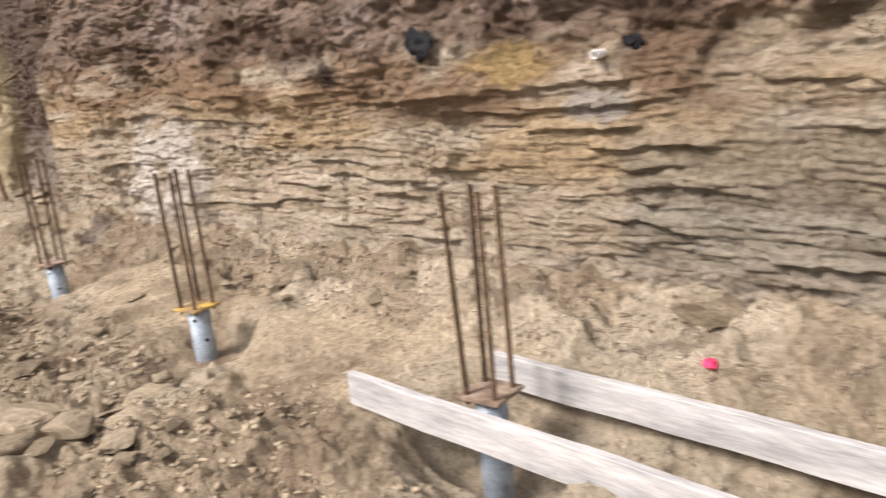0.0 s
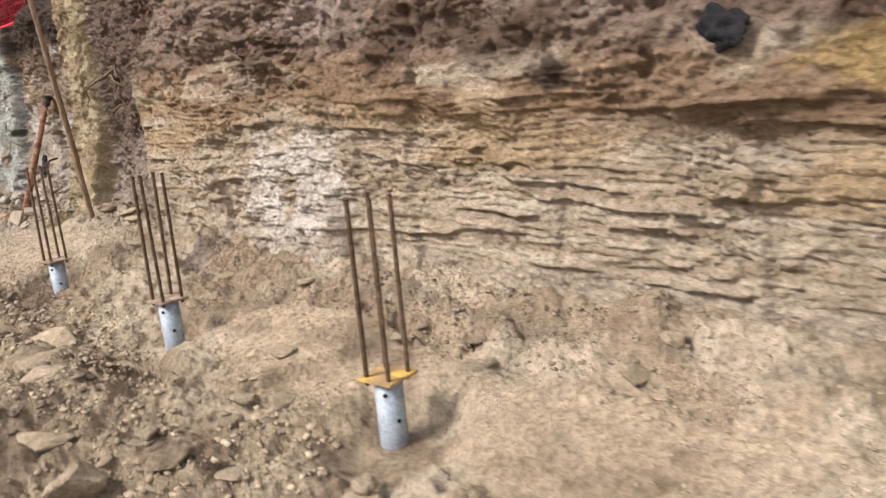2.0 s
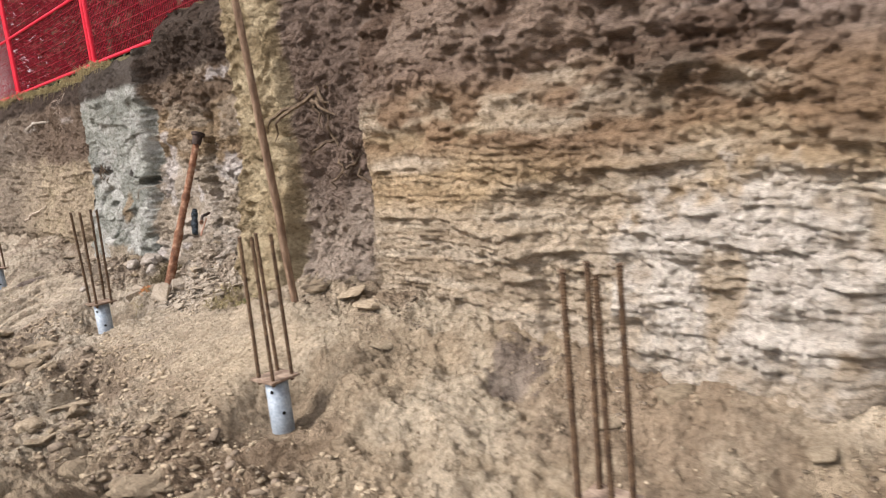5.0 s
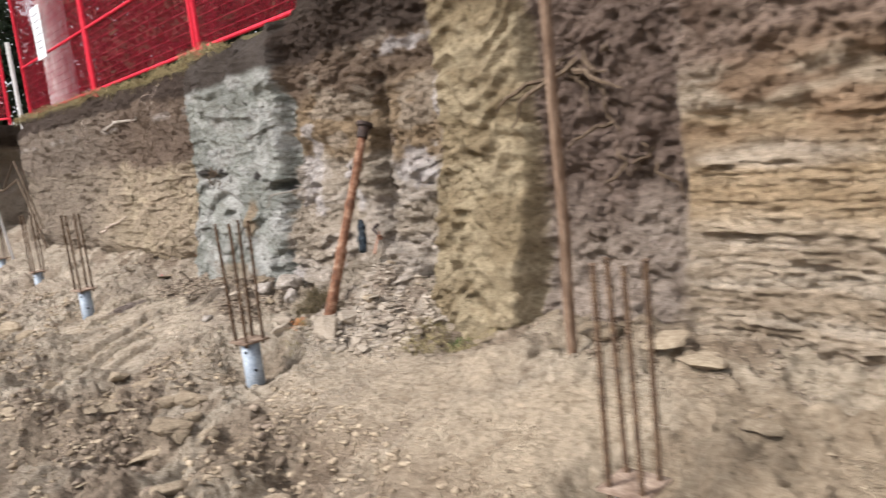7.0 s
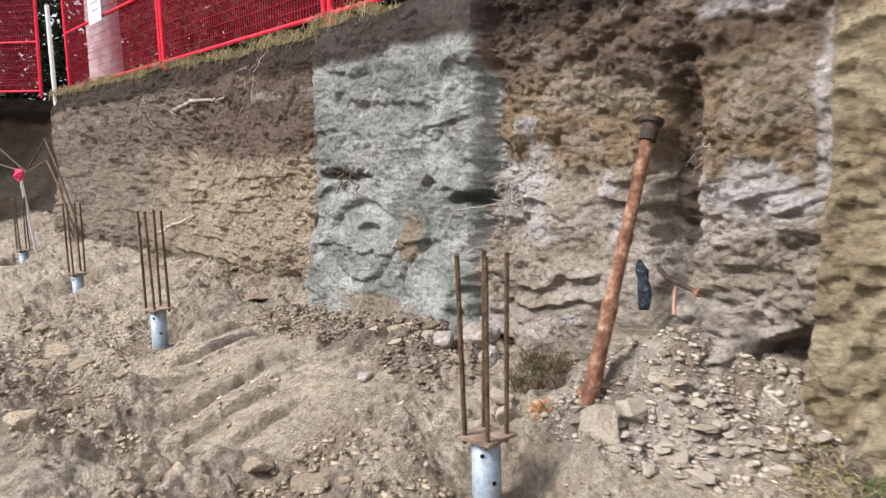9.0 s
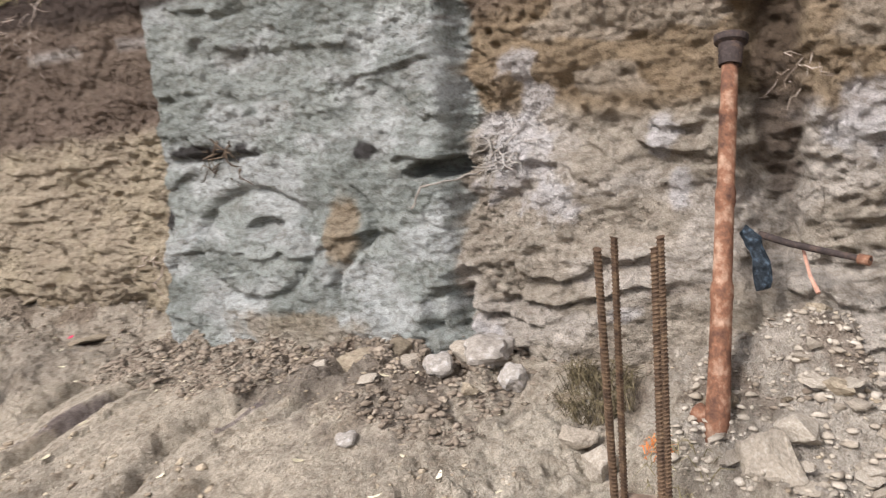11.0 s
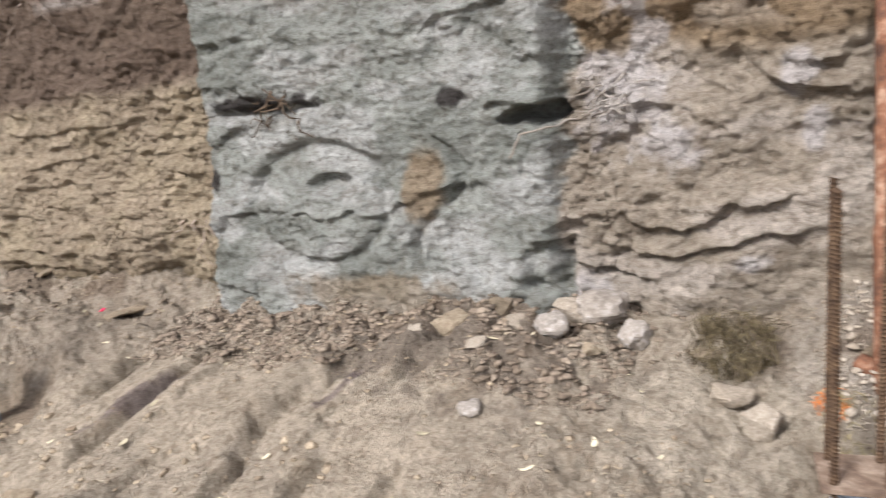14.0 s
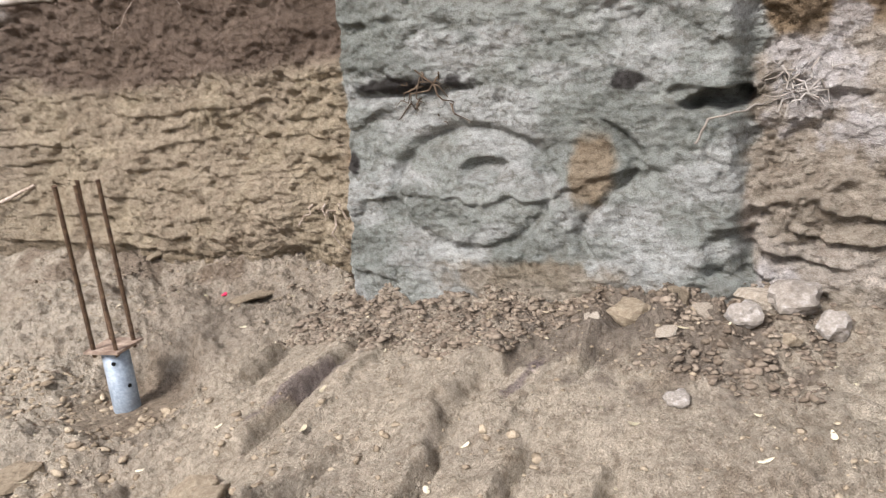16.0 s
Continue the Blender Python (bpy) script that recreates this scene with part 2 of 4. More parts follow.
def box(bm, m, sx, sy, sz, bevel=0.0):
    r = bmesh.ops.create_cube(bm, size=1, matrix=m @ Matrix.Diagonal((sx, sy, sz, 1)))
    if bevel:
        es = list({e for v in r["verts"] for e in v.link_edges})
        bmesh.ops.bevel(bm, geom=es, offset=bevel, segments=2, affect="EDGES")


def lathe(bm, rings, sides=16, m=Matrix()):
    """Turned shape from (radius, height) rings."""
    prev = None
    for r, z in rings:
        cur = [bm.verts.new(m @ Vector((r * math.cos(2 * math.pi * k / sides), r * math.sin(2 * math.pi * k / sides), z))) for k in range(sides)]
        if prev:
            for k in range(sides):
                bm.faces.new((prev[k], prev[(k + 1) % sides], cur[(k + 1) % sides], cur[k]))
        else:
            bm.faces.new(list(reversed(cur)))
        prev = cur
    bm.faces.new(prev)


def tube(bm, pts, radii, sides=8):
    """A bent tapering tube through points."""
    pts = [Vector(p) for p in pts]
    prev = None
    for i, p in enumerate(pts):
        d = (pts[min(i + 1, len(pts) - 1)] - pts[max(i - 1, 0)]).normalized()
        a = d.cross(Vector((0.31, 0.17, 0.93))).normalized()
        b = d.cross(a)
        r = radii[i] if isinstance(radii, (list, tuple)) else radii
        cur = [bm.verts.new(p + r * (math.cos(2 * math.pi * k / sides) * a + math.sin(2 * math.pi * k / sides) * b)) for k in range(sides)]
        if prev:
            for k in range(sides):
                bm.faces.new((prev[k], prev[(k + 1) % sides], cur[(k + 1) % sides], cur[k]))
        else:
            bm.faces.new(cur)
        prev = cur
    bm.faces.new(list(reversed(prev)))


def wander(rnd, a, b, steps, amp):
    a, b = Vector(a), Vector(b)
    out = []
    for i in range(steps + 1):
        k = i / steps
        j = amp * math.sin(math.pi * k) if 0 < k < 1 else 0
        out.append(a.lerp(b, k) + Vector([rnd.uniform(-j, j) for _ in range(3)]))
    return out


def lump(bm, m, seed, sub=2, rough=0.35, facet=True):
    """A broken stone about a unit across."""
    r = bmesh.ops.create_icosphere(bm, subdivisions=sub, radius=0.5)
    off = Vector((seed * 3.7, seed * 1.3, seed * 7.9))
    for v in r["verts"]:
        p = v.co.copy()
        k = 1 + rough * noise.noise(p * 2.2 + off) + rough * 0.5 * noise.noise(p * 5 + off)
        if facet:
            k *= 1 + 0.25 * noise.cell(p * 1.6 + off)
        v.co = m @ (p * k)


# ---- wall ----
def wall_top(y):
    t = 2.8 - 0.3 * ss(12.4, 13.4, y) + 0.1 * ss(16, 24, y)
    return t + 0.1 * (fbm(y * 0.9, y * 0 + 3.3, 3) - 0.5) + 0.05 * (vnoise(y * 7, y * 0 + 8.1) - 0.5)


def wall_face(y, z):
    """Where the cut face stands (x) at y and height z."""
    x = 2.99 + 0.12 * (1 - ss(1.5, 4.0, y)) + 0.05 * (fbm(y * 0.5, z * 0.6, 2) - 0.5) - 0.2 * ss(15, 24, y)
    low = 1 - ss(0.1, 1.5, z)
    x = x + 0.05 * band(y, -2, 8, 1) * low - 0.2 * ss(10.9, 13, y) * low
    # bedded sand: thin broken laminae, a few bolder lips
    w = z * 9.5 + 1.9 * (fbm(y * 0.55, z * 0.9, 3) - 0.5) * 2.2 + 0.5 * fbm(y * 3, z * 2, 2) + 0.35 * fbm(y * 9, z * 4, 3)
    gate = ss(0.53, 0.6, fbm(y * 1.7 + 4, np.floor(w) * 3.7 + z * 0.2, 3))
    bedded = band(y, -5, 9.1, 0.12) * (1 - ss(1.2, 1.5, z + 0.4 * (fbm(y, z, 2) - 0.5)))
    foot = ss(0.22, 0.4, z + 0.12 * (fbm(y * 1.5, z * 0 + 2, 3) - 0.5))
    x = x - bedded * foot * gate * (0.014 + 0.05 * fbm(y * 2.5, z * 3 + 5, 2)) * ledge(w)
    w2 = z * 27 + 3.0 * (fbm(y * 0.8 + 9, z * 1.2, 3) - 0.5) * 2 + 0.6 * fbm(y * 6, z * 3, 3)
    x = x - bedded * foot * 0.016 * ledge(w2) * ss(0.47, 0.57, fbm(y * 2.2, np.floor(w2) * 2.9, 3))
    w5 = z * 62 + 2.5 * fbm(y * 1.4 + 3, z * 2, 3)
    x = x - bedded * foot * 0.007 * ledge(w5)
    # upright breaks where whole blocks fell away
    yb = y + 0.14 * (fbm(y * 3, z * 2.6, 4) - 0.5)
    low_part = 1 - ss(1.05, 1.3, z + 0.2 * (fbm(y * 2, z, 2) - 0.5))
    for edge, step in ((1.57, 0.03), (2.39, 0.06), (3.0, -0.04), (3.42, 0.03), (4.05, -0.03), (4.4, 0.03), (5.2, -0.04), (7.7, -0.05), (8.4, 0.03)):
        x = x + bedded * low_part * step * ss(edge - 0.02, edge + 0.02, yb)
    # rough upper soil
    upper = ss(1.2, 1.7, z) * band(y, -5, 9.3, 0.2)
    x = x - upper * (0.26 * (fbm(y * 2.2, z * 2.4, 5, 0.6) - 0.5) + 0.09 * (ridge(y * 5, z * 6, 3) - 0.5)) + 0.16 * upper * ss(1.6, 2.6, z)
    x = x + 0.06 * band(z, 1.2, 1.45, 0.05) * ss(0.52, 0.58, fbm(y * 2.4 + 2, z * 3, 3)) * band(y, -5, 9.1, 0.1)
    # pale buttress
    bt = band(y + 0.25 * (fbm(y * 3, z * 3, 3) - 0.5) - 0.25 * (0.5 - z), 5.92, 7.2, 0.13) * (1 - ss(0.95, 1.15, z + 0.3 * (fbm(y * 4, z, 2) - 0.5)))
    x = x - bt * (0.05 + 0.12 * (1 - ss(0.1, 0.9, z)) + 0.12 * (fbm(y * 4, z * 4, 3) - 0.5) + 0.07 * (ridge(y * 8, z * 1.6, 3) - 0.5))
    # disturbed dark soil pocket
    pk = band(y, 9.2, 10.12, 0.06)
    x = x + pk * (0.05 + 0.2 * (fbm(y * 4, z * 3.5, 5, 0.6) - 0.5) - 0.32 * (1 - ss(0.05, 0.75, z)))
    # scalloped tan column
    cl = band(y, 10.15, 10.95, 0.035)
    sc = z * 6.0 + 0.5 * np.sin(y * 11 + 2.2 * np.sin(z * 3.1)) + 2.2 * (fbm(y * 2.2, z * 2.2, 3) - 0.5)
    arc = np.abs(sc - np.floor(sc) - 0.5) * 2
    x = x - cl * (0.04 + 0.24 * (1 - ss(0.05, 1.5, z)) + 0.038 * (1 - arc) ** 1.5 + 0.05 * (fbm(y * 6, z * 6, 4) - 0.5))
    # limy bay behind the pipe
    bay = band(y, 10.98, 13.05, 0.06)
    w3 = z * 6.5 + 2.2 * (fbm(y * 1.1 + 5, z * 1.6, 3) - 0.5) * 2
    x = x - bay * (0.055 * ledge(w3 + 0.7 * fbm(y * 8, z * 5, 3)) * (1 - ss(1.2, 1.4, z)) * ss(0.46, 0.6, fbm(y * 2, z * 3 + 3, 3)) + 0.16 * (fbm(y * 3.2, z * 3.6, 5, 0.55) - 0.5))
    x = x + bay * 0.14 * spot(y, z, 11.72, 1.3, 0.16, 0.7, 0.3) + bay * 0.3 * band(y, 10.99, 11.27, 0.03) * band(z + 0.5 * (y - 11.1), 0.2, 0.6, 0.05)
    x = x - bay * 0.5 * band(y + 0.06 * (fbm(y * 6, z * 6, 3) - 0.5), 11.29, 11.74, 0.025) * np.clip(1 - (z - 0.05) / 0.66, 0, 1) + 0.1 * spot(y, z, 13.1, 0.5, 0.14, 0.13, 0.5)
    x = x + 0.25 * spot(y, z, 13.16, 1.17, 0.14, 0.05, 0.6)
    # grey-green sprayed column
    gr = band(y, 13.08, 15.1, 0.05)
    w4 = z * 4.6 + 0.8 * (fbm(y * 1.2, z * 1.5 + 3, 3) - 0.5) * 2 + 0.7 * fbm(y * 7, z * 5, 3)
    lip = ledge(w4)
    scoop = gr * np.clip(spot(y, z, 14.38, 1.0, 0.28, 0.17, 0.3) + spot(y, z, 13.45, 0.66, 0.16, 0.26, 0.3) + spot(y, z, 14.1, 1.75, 0.5, 0.12, 0.5) + spot(y, z, 13.45, 1.5, 0.25, 0.1, 0.5), 0, 1)
    x = x + 0.03 * scoop
    x = x - gr * (0.12 + 0.034 * lip * (1 - scoop) * ss(0.46, 0.56, fbm(y * 2.2 + 3, np.floor(w4) * 2.3, 3)) + 0.07 * (fbm(y * 3.4 + 8, z * 3.4, 5, 0.55) - 0.5))
    loop = np.sqrt(((y - 14.35) / 0.42) ** 2 + ((z - 0.8) / 0.3) ** 2)
    x = x + gr * 0.05 * np.exp(-((loop - 1) / 0.1) ** 2) + gr * 0.07 * spot(y, z, 14.28, 0.9, 0.13, 0.06, 0.2)
    sline = 13.65 - 0.13 * np.sin((z - 0.75) * 9)
    x = x + gr * 0.06 * np.exp(-((y - sline) / 0.035) ** 2) * band(z, 0.45, 1.1, 0.05) + gr * 0.08 * band(z, 1.27, 1.31, 0.03) * band(y, 14.3, 15.0, 0.06)
    # far tan face with hanging clods
    fr = ss(15.08, 15.2, y)
    w6 = z * 9 + 2.4 * fbm(y * 0.9, z * 1.5, 3) + 0.5 * fbm(y * 7, z * 4, 3)
    x = x - fr * 0.022 * ledge(w6) * ss(0.5, 0.58, fbm(y * 2.3, np.floor(w6) * 3.1, 3)) * (1 - ss(1.4, 1.6, z))
    x = x - fr * (0.16 * (fbm(y * 2.3, z * 2.3, 4, 0.55) - 0.5) + 0.03 * (ridge(y * 7, z * 1.6, 3) - 0.5)) + fr * 0.12 * (1 - ss(0.2, 0.5, z)) * (0.4 + fbm(y * 4, z, 2))
    x = x + 1.1 * ss(23.8, 26.5, y)
    x = x - np.clip(upper + 0.55 * fr + pk + 0.7 * bay * ss(1.2, 1.4, z), 0, 1) * (0.2 * (chips(y * 3.1, z * 3.6, 7) - 0.5) + 0.07 * (chips(y * 9, z * 9, 5, 3) - 0.5))
    # broken plates and crumbs over everything
    rough = (1 - 0.55 * gr - 0.35 * scoop) * (1 - 0.35 * cl) * (1 - 0.3 * fr) * (0.5 + 0.9 * ss(0.4, 0.65, fbm(y * 0.9 + 12, z * 1.1, 3)))
    calm = 1 - 0.35 * bedded - 0.35 * bedded * (1 - foot)
    x = x - rough * calm * (0.12 * (chips(y * 2.1, z * 4.2, 12) - 0.5) + 0.06 * (chips(y * 6 + 3, z * 10, 8, 3) - 0.5))
    x = x - (0.3 + 0.7 * rough) * (0.045 * (chips(y * 15 + 5, z * 22, 6, 3) - 0.5) + 0.014 * (vnoise(y * 70, z * 80) - 0.5))
    return x + rough * calm * 0.032 * (ridge(y * 11, z * 16, 3) - 0.5)


def wall_soil(y, z):
    """Base colour of the layers, with shade of some cracks and hollows painted in."""
    zz = z + 0.35 * (fbm(y * 0.8, z * 1.2, 3) - 0.5) - 0.03 * (y - 4) * band(y, -5, 9, 1)
    c = np.ones(y.shape + (3,)) * np.array((0.53, 0.44, 0.33))
    lam = fbm(y * 0.7, z * 21 + 2.0 * fbm(y * 0.8, z, 2), 4)
    c = blend(c, (0.61, 0.53, 0.42), 0.75 * ss(0.5, 0.68, lam))
    c = blend(c, (0.38, 0.3, 0.21), 0.7 * (1 - ss(0.32, 0.44, lam)))
    c = blend(c, (0.58, 0.5, 0.4), 0.7 * (1 - ss(0.25, 0.45, z + 0.15 * (fbm(y * 1.5, z, 3) - 0.5))))
    c = blend(c, (0.5, 0.365, 0.21), 0.7 * band(zz, 0.78, 1.32, 0.1) * ss(0.35, 0.6, fbm(y * 0.9 + 3, z * 5, 3)))
    c = blend(c, (0.29, 0.185, 0.11), 0.8 * band(zz, 1.15, 1.65, 0.12) * ss(0.4, 0.52, fbm(y * 1.4, z * 4 + 3, 4)))
    c = blend(c, (0.25, 0.18, 0.14), 0.85 * ss(1.45, 1.65, zz))
    c = blend(c, (0.42, 0.34, 0.3), 0.75 * ss(1.6, 1.8, zz) * ss(0.5, 0.62, fbm(y * 1.6 + 7, z * 3, 4)))
    c = blend(c, (0.13, 0.085, 0.06), 0.8 * ss(1.2, 1.6, zz) * ss(0.52, 0.6, fbm(y * 2.3 + 1, z * 3.5, 4)))
    c = blend(c, (0.72, 0.67, 0.6), 0.9 * spot(y, z, 6.5, 0.68, 0.75, 0.5) * ss(0.36, 0.5, fbm(y * 5, z * 3, 3)))
    c = blend(c, (0.44, 0.4, 0.36), 0.9 * spot(y, z, 2.05, 1.1, 0.22, 0.09))
    c = blend(c, (0.46, 0.33, 0.15), 0.85 * spot(y, z, 2.55, 1.33, 0.32, 0.13))
    c = blend(c, (0.27, 0.25, 0.21), 0.6 * band(y, 0.2, 1.95, 0.08) * band(z, 0.3, 0.98, 0.15))
    c = blend(c, (0.05, 0.035, 0.03), 0.85 * spot(y, z, 4.0, 1.36, 0.16, 0.1))
    c = c * 1.05
    # pocket
    pk = band(y, 9.2, 10.12, 0.05)
    c = blend(c, (0.38, 0.315, 0.26), pk)
    c = blend(c, (0.2, 0.148, 0.118), pk * ss(0.75, 1.25, z + 0.4 * (fbm(y * 3, z * 3, 3) - 0.5)))
    # column
    cl = band(y, 10.12, 10.97, 0.03)
    c = blend(c, (0.34, 0.27, 0.165), cl)
    c = blend(c, (0.47, 0.39, 0.255), cl * ss(0.45, 0.6, fbm(y * 3, z * 5, 4)))
    # bay
    bay = band(y, 10.97, 13.08, 0.03)
    zb = z + 0.25 * (fbm(y * 1.6, z * 1.6, 3) - 0.5)
    c = blend(c, (0.42, 0.36, 0.285), bay)
    c = blend(c, (0.56, 0.5, 0.43), 0.7 * bay * ss(0.48, 0.62, fbm(y * 2.2, z * 4.5, 4)))
    c = blend(c, (0.31, 0.225, 0.135), 0.9 * bay * ss(1.3, 1.42, zb))
    c = blend(c, (0.17, 0.125, 0.095), 0.8 * bay * ss(1.75, 1.95, zb))
    c = blend(c, (0.42, 0.36, 0.29), 0.6 * bay * ss(1.4, 1.5, z) * ss(0.56, 0.62, fbm(y * 3 + 2, z * 5, 4)))
    white = (0.66, 0.63, 0.62)
    for cy, cz, ry, rz in ((12.82, 1.2, 0.2, 0.22), (12.1, 1.25, 0.09, 0.1), (12.06, 1.05, 0.06, 0.12), (12.75, 1.6, 0.09, 0.09), (12.7, 1.45, 0.12, 0.08), (11.33, 1.27, 0.26, 0.16), (12.6, 1.0, 0.16, 0.1), (12.97, 0.35, 0.12, 0.2), (11.3, 2.12, 0.4, 0.05), (12.3, 0.52, 0.1, 0.05), (11.0, 1.6, 0.06, 0.5)):
        c = blend(c, white, 0.65 * bay * spot(y, z, cy, cz, ry, rz, 0.9))
    # shade painted dark into the upright recess behind the pipe
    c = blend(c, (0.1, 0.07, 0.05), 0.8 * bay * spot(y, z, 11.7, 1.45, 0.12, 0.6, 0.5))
    # grey column
    gr = band(y + 0.22 * (fbm(y * 3, z * 5, 4) - 0.5), 13.06, 15.12, 0.025)
    c = blend(c, (0.35, 0.365, 0.33), gr)
    c = blend(c, (0.49, 0.5, 0.47), gr * ss(0.48, 0.64, fbm(y * 3.4, z * 6, 4)))
    c = blend(c, (0.26, 0.275, 0.245), 0.8 * gr * (1 - ss(0.34, 0.46, fbm(y * 2.4 + 5, z * 4 + 2, 4))))
    c = blend(c, (0.34, 0.26, 0.17), 0.85 * gr * (spot(y, z, 13.72, 0.88, 0.13, 0.2) + 0.8 * spot(y, z, 14.0, 0.36, 0.6, 0.12)).clip(0, 1))
    # near-black blots: shade of cracks and cavities put into the colour
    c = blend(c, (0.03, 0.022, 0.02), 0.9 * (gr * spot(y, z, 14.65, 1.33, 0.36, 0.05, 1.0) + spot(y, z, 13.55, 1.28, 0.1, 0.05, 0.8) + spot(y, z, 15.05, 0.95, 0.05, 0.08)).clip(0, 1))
    # far face
    fr = ss(15.1, 15.16, y)
    c = blend(c, (0.42, 0.345, 0.25), fr)
    c = blend(c, (0.48, 0.4, 0.28), 0.7 * fr * ss(0.48, 0.62, fbm(y * 2.6, z * 3, 4)))
    c = blend(c, (0.155, 0.11, 0.085), 0.85 * fr * ss(1.45, 1.6, z + 0.3 * (fbm(y * 2, z * 2, 3) - 0.5)))
    c = blend(c, (0.28, 0.22, 0.14), 0.7 * fr * (1 - ss(0.3, 0.45, z)))
    c = blend(c, (0.24, 0.2, 0.16), 0.8 * ss(17, 20, y))
    # topsoil all along
    c = blend(c, (0.065, 0.047, 0.037), 0.92 * ss(2.14, 2.22, z - 0.1 * ss(15.5, 17, y) + 0.2 * (fbm(y * 2.5, z * 2, 3) - 0.5)) * ss(10.9, 11.1, y))
    return blend(c, (0.5, 0.46, 0.42), 0.6 * band(z, 2.0, 2.06, 0.03) * ss(15, 15.3, y) * ss(0.52, 0.6, fbm(y * 3, z * 0, 2)))


ys = np.concatenate([np.linspace(-14, -0.2, 60), np.arange(-0.18, 17.0, 0.0105), np.arange(17.0, 18.0, 0.02), np.arange(18.0, 30.01, 0.05)])
vs = np.linspace(0, 1, 300)
Y = np.repeat(ys[:, None], len(vs), 1)
TOP = wall_top(ys)
Z = -0.4 + vs[None, :] * (TOP[:, None] + 0.4)
X = wall_face(Y, Z)
X = X + 0.08 * ss(0.93, 1.0, vs)[None, :]
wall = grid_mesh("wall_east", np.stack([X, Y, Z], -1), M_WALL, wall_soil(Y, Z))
tagged(wall, "cut earth bank with sandy layers and sprayed columns", "earth wall", "", "structure")

# end bank across the far side and a plain bank behind
us = np.concatenate([np.linspace(-30, -1, 80), np.linspace(-0.95, 4.3, 260)])
vz = np.linspace(0, 1, 60)
U = np.repeat(us[:, None], 60, 1)
ZE = -0.4 + vz[None, :] * (3.25 + 0.12 * (fbm(us * 0.9, us * 0 + 1.5, 3) - 0.5))[:, None]
YE = 28.6 + 0.4 * (fbm(U * 1.3, ZE * 1.5, 5, 0.6) - 0.5) + 0.25 * ZE / 2.5
DE = np.sqrt(((U - 2.75) / 1.0) ** 2 + ((ZE - 1.85) / 0.72) ** 2) + 0.3 * (fbm(U * 2, ZE * 2, 3) - 0.5)
YE = YE + 0.8 * (1 - ss(0.6, 1.0, DE)) - 0.4 * ss(2.45, 2.6, ZE)
ce = np.ones(U.shape + (3,)) * np.array((0.33, 0.275, 0.21))
ce = blend(ce, (0.36, 0.3, 0.23), ss(0.45, 0.62, fbm(U * 1.5, ZE * 3, 4)))
ce = blend(ce, (0.07, 0.055, 0.042), ss(2.25, 2.45, ZE + 0.4 * (fbm(U * 2, ZE * 2, 3) - 0.5)))
tagged(grid_mesh("wall_north", np.stack([U, YE, ZE], -1), M_WALL, ce), "dark topsoil over sandy cut earth bank", "earth wall", "", "structure")

# ---- upper ground behind the bank ----
ux = np.concatenate([[0.0, 0.05, 0.15, 0.3, 0.5, 0.8, 1.2, 1.8, 2.6, 4, 7, 14, 40, 120, 500]])
yu = ys[::4]
XU = (wall_face(yu, wall_top(yu)) + 0.08)[:, None] + ux[None, :]
YU = np.repeat(yu[:, None], len(ux), 1)
ZU = wall_top(yu)[:, None] + 0.08 * ss(0, 0.4, ux)[None, :] + 0.08 * (fbm(XU * 2, YU * 2, 3) - 0.5) * (ux[None, :] > 0)
cu = blend(np.ones(XU.shape + (3,)) * np.array((0.09, 0.07, 0.05)), (0.16, 0.14, 0.07), ss(0.4, 0.6, fbm(XU * 2, YU * 2, 3)))
tagged(grid_mesh("upper_ground", np.stack([XU, YU, ZU], -1), M_GROUND, cu), "dark grassy soil on top of the bank", "ground", "", "structure")
xn = np.linspace(-300, 500, 60)
yn = np.concatenate([[0, 0.3, 1, 3, 10, 40, 150, 500]])
XN = np.repeat(xn[:, None], len(yn), 1)
YN = 28.95 + np.repeat(yn[None, :], len(xn), 0)
cn = np.ones(XN.shape + (3,)) * np.array((0.11, 0.095, 0.055))
tagged(grid_mesh("upper_ground_north", np.stack([XN, YN, XN * 0 + 2.86], -1), M_GROUND, cn), "dark grassy soil beyond the far bank", "ground", "", "structure")

# ---- pit floor ----
PILES = [(2.02, 1.9, 0.1, 0), (1.97, 4.19, 0.11, 1), (1.89, 6.38, 0.15, 0), (1.87, 8.7, 0.15, 2), (1.85, 11.91, 0.22, 0), (1.72, 15.85, 0.24, 0), (1.86, 19.1, 0.17, 0), (1.9, 22.5, 0.15, 0), (1.9, 25.7, 0.14, 0)]


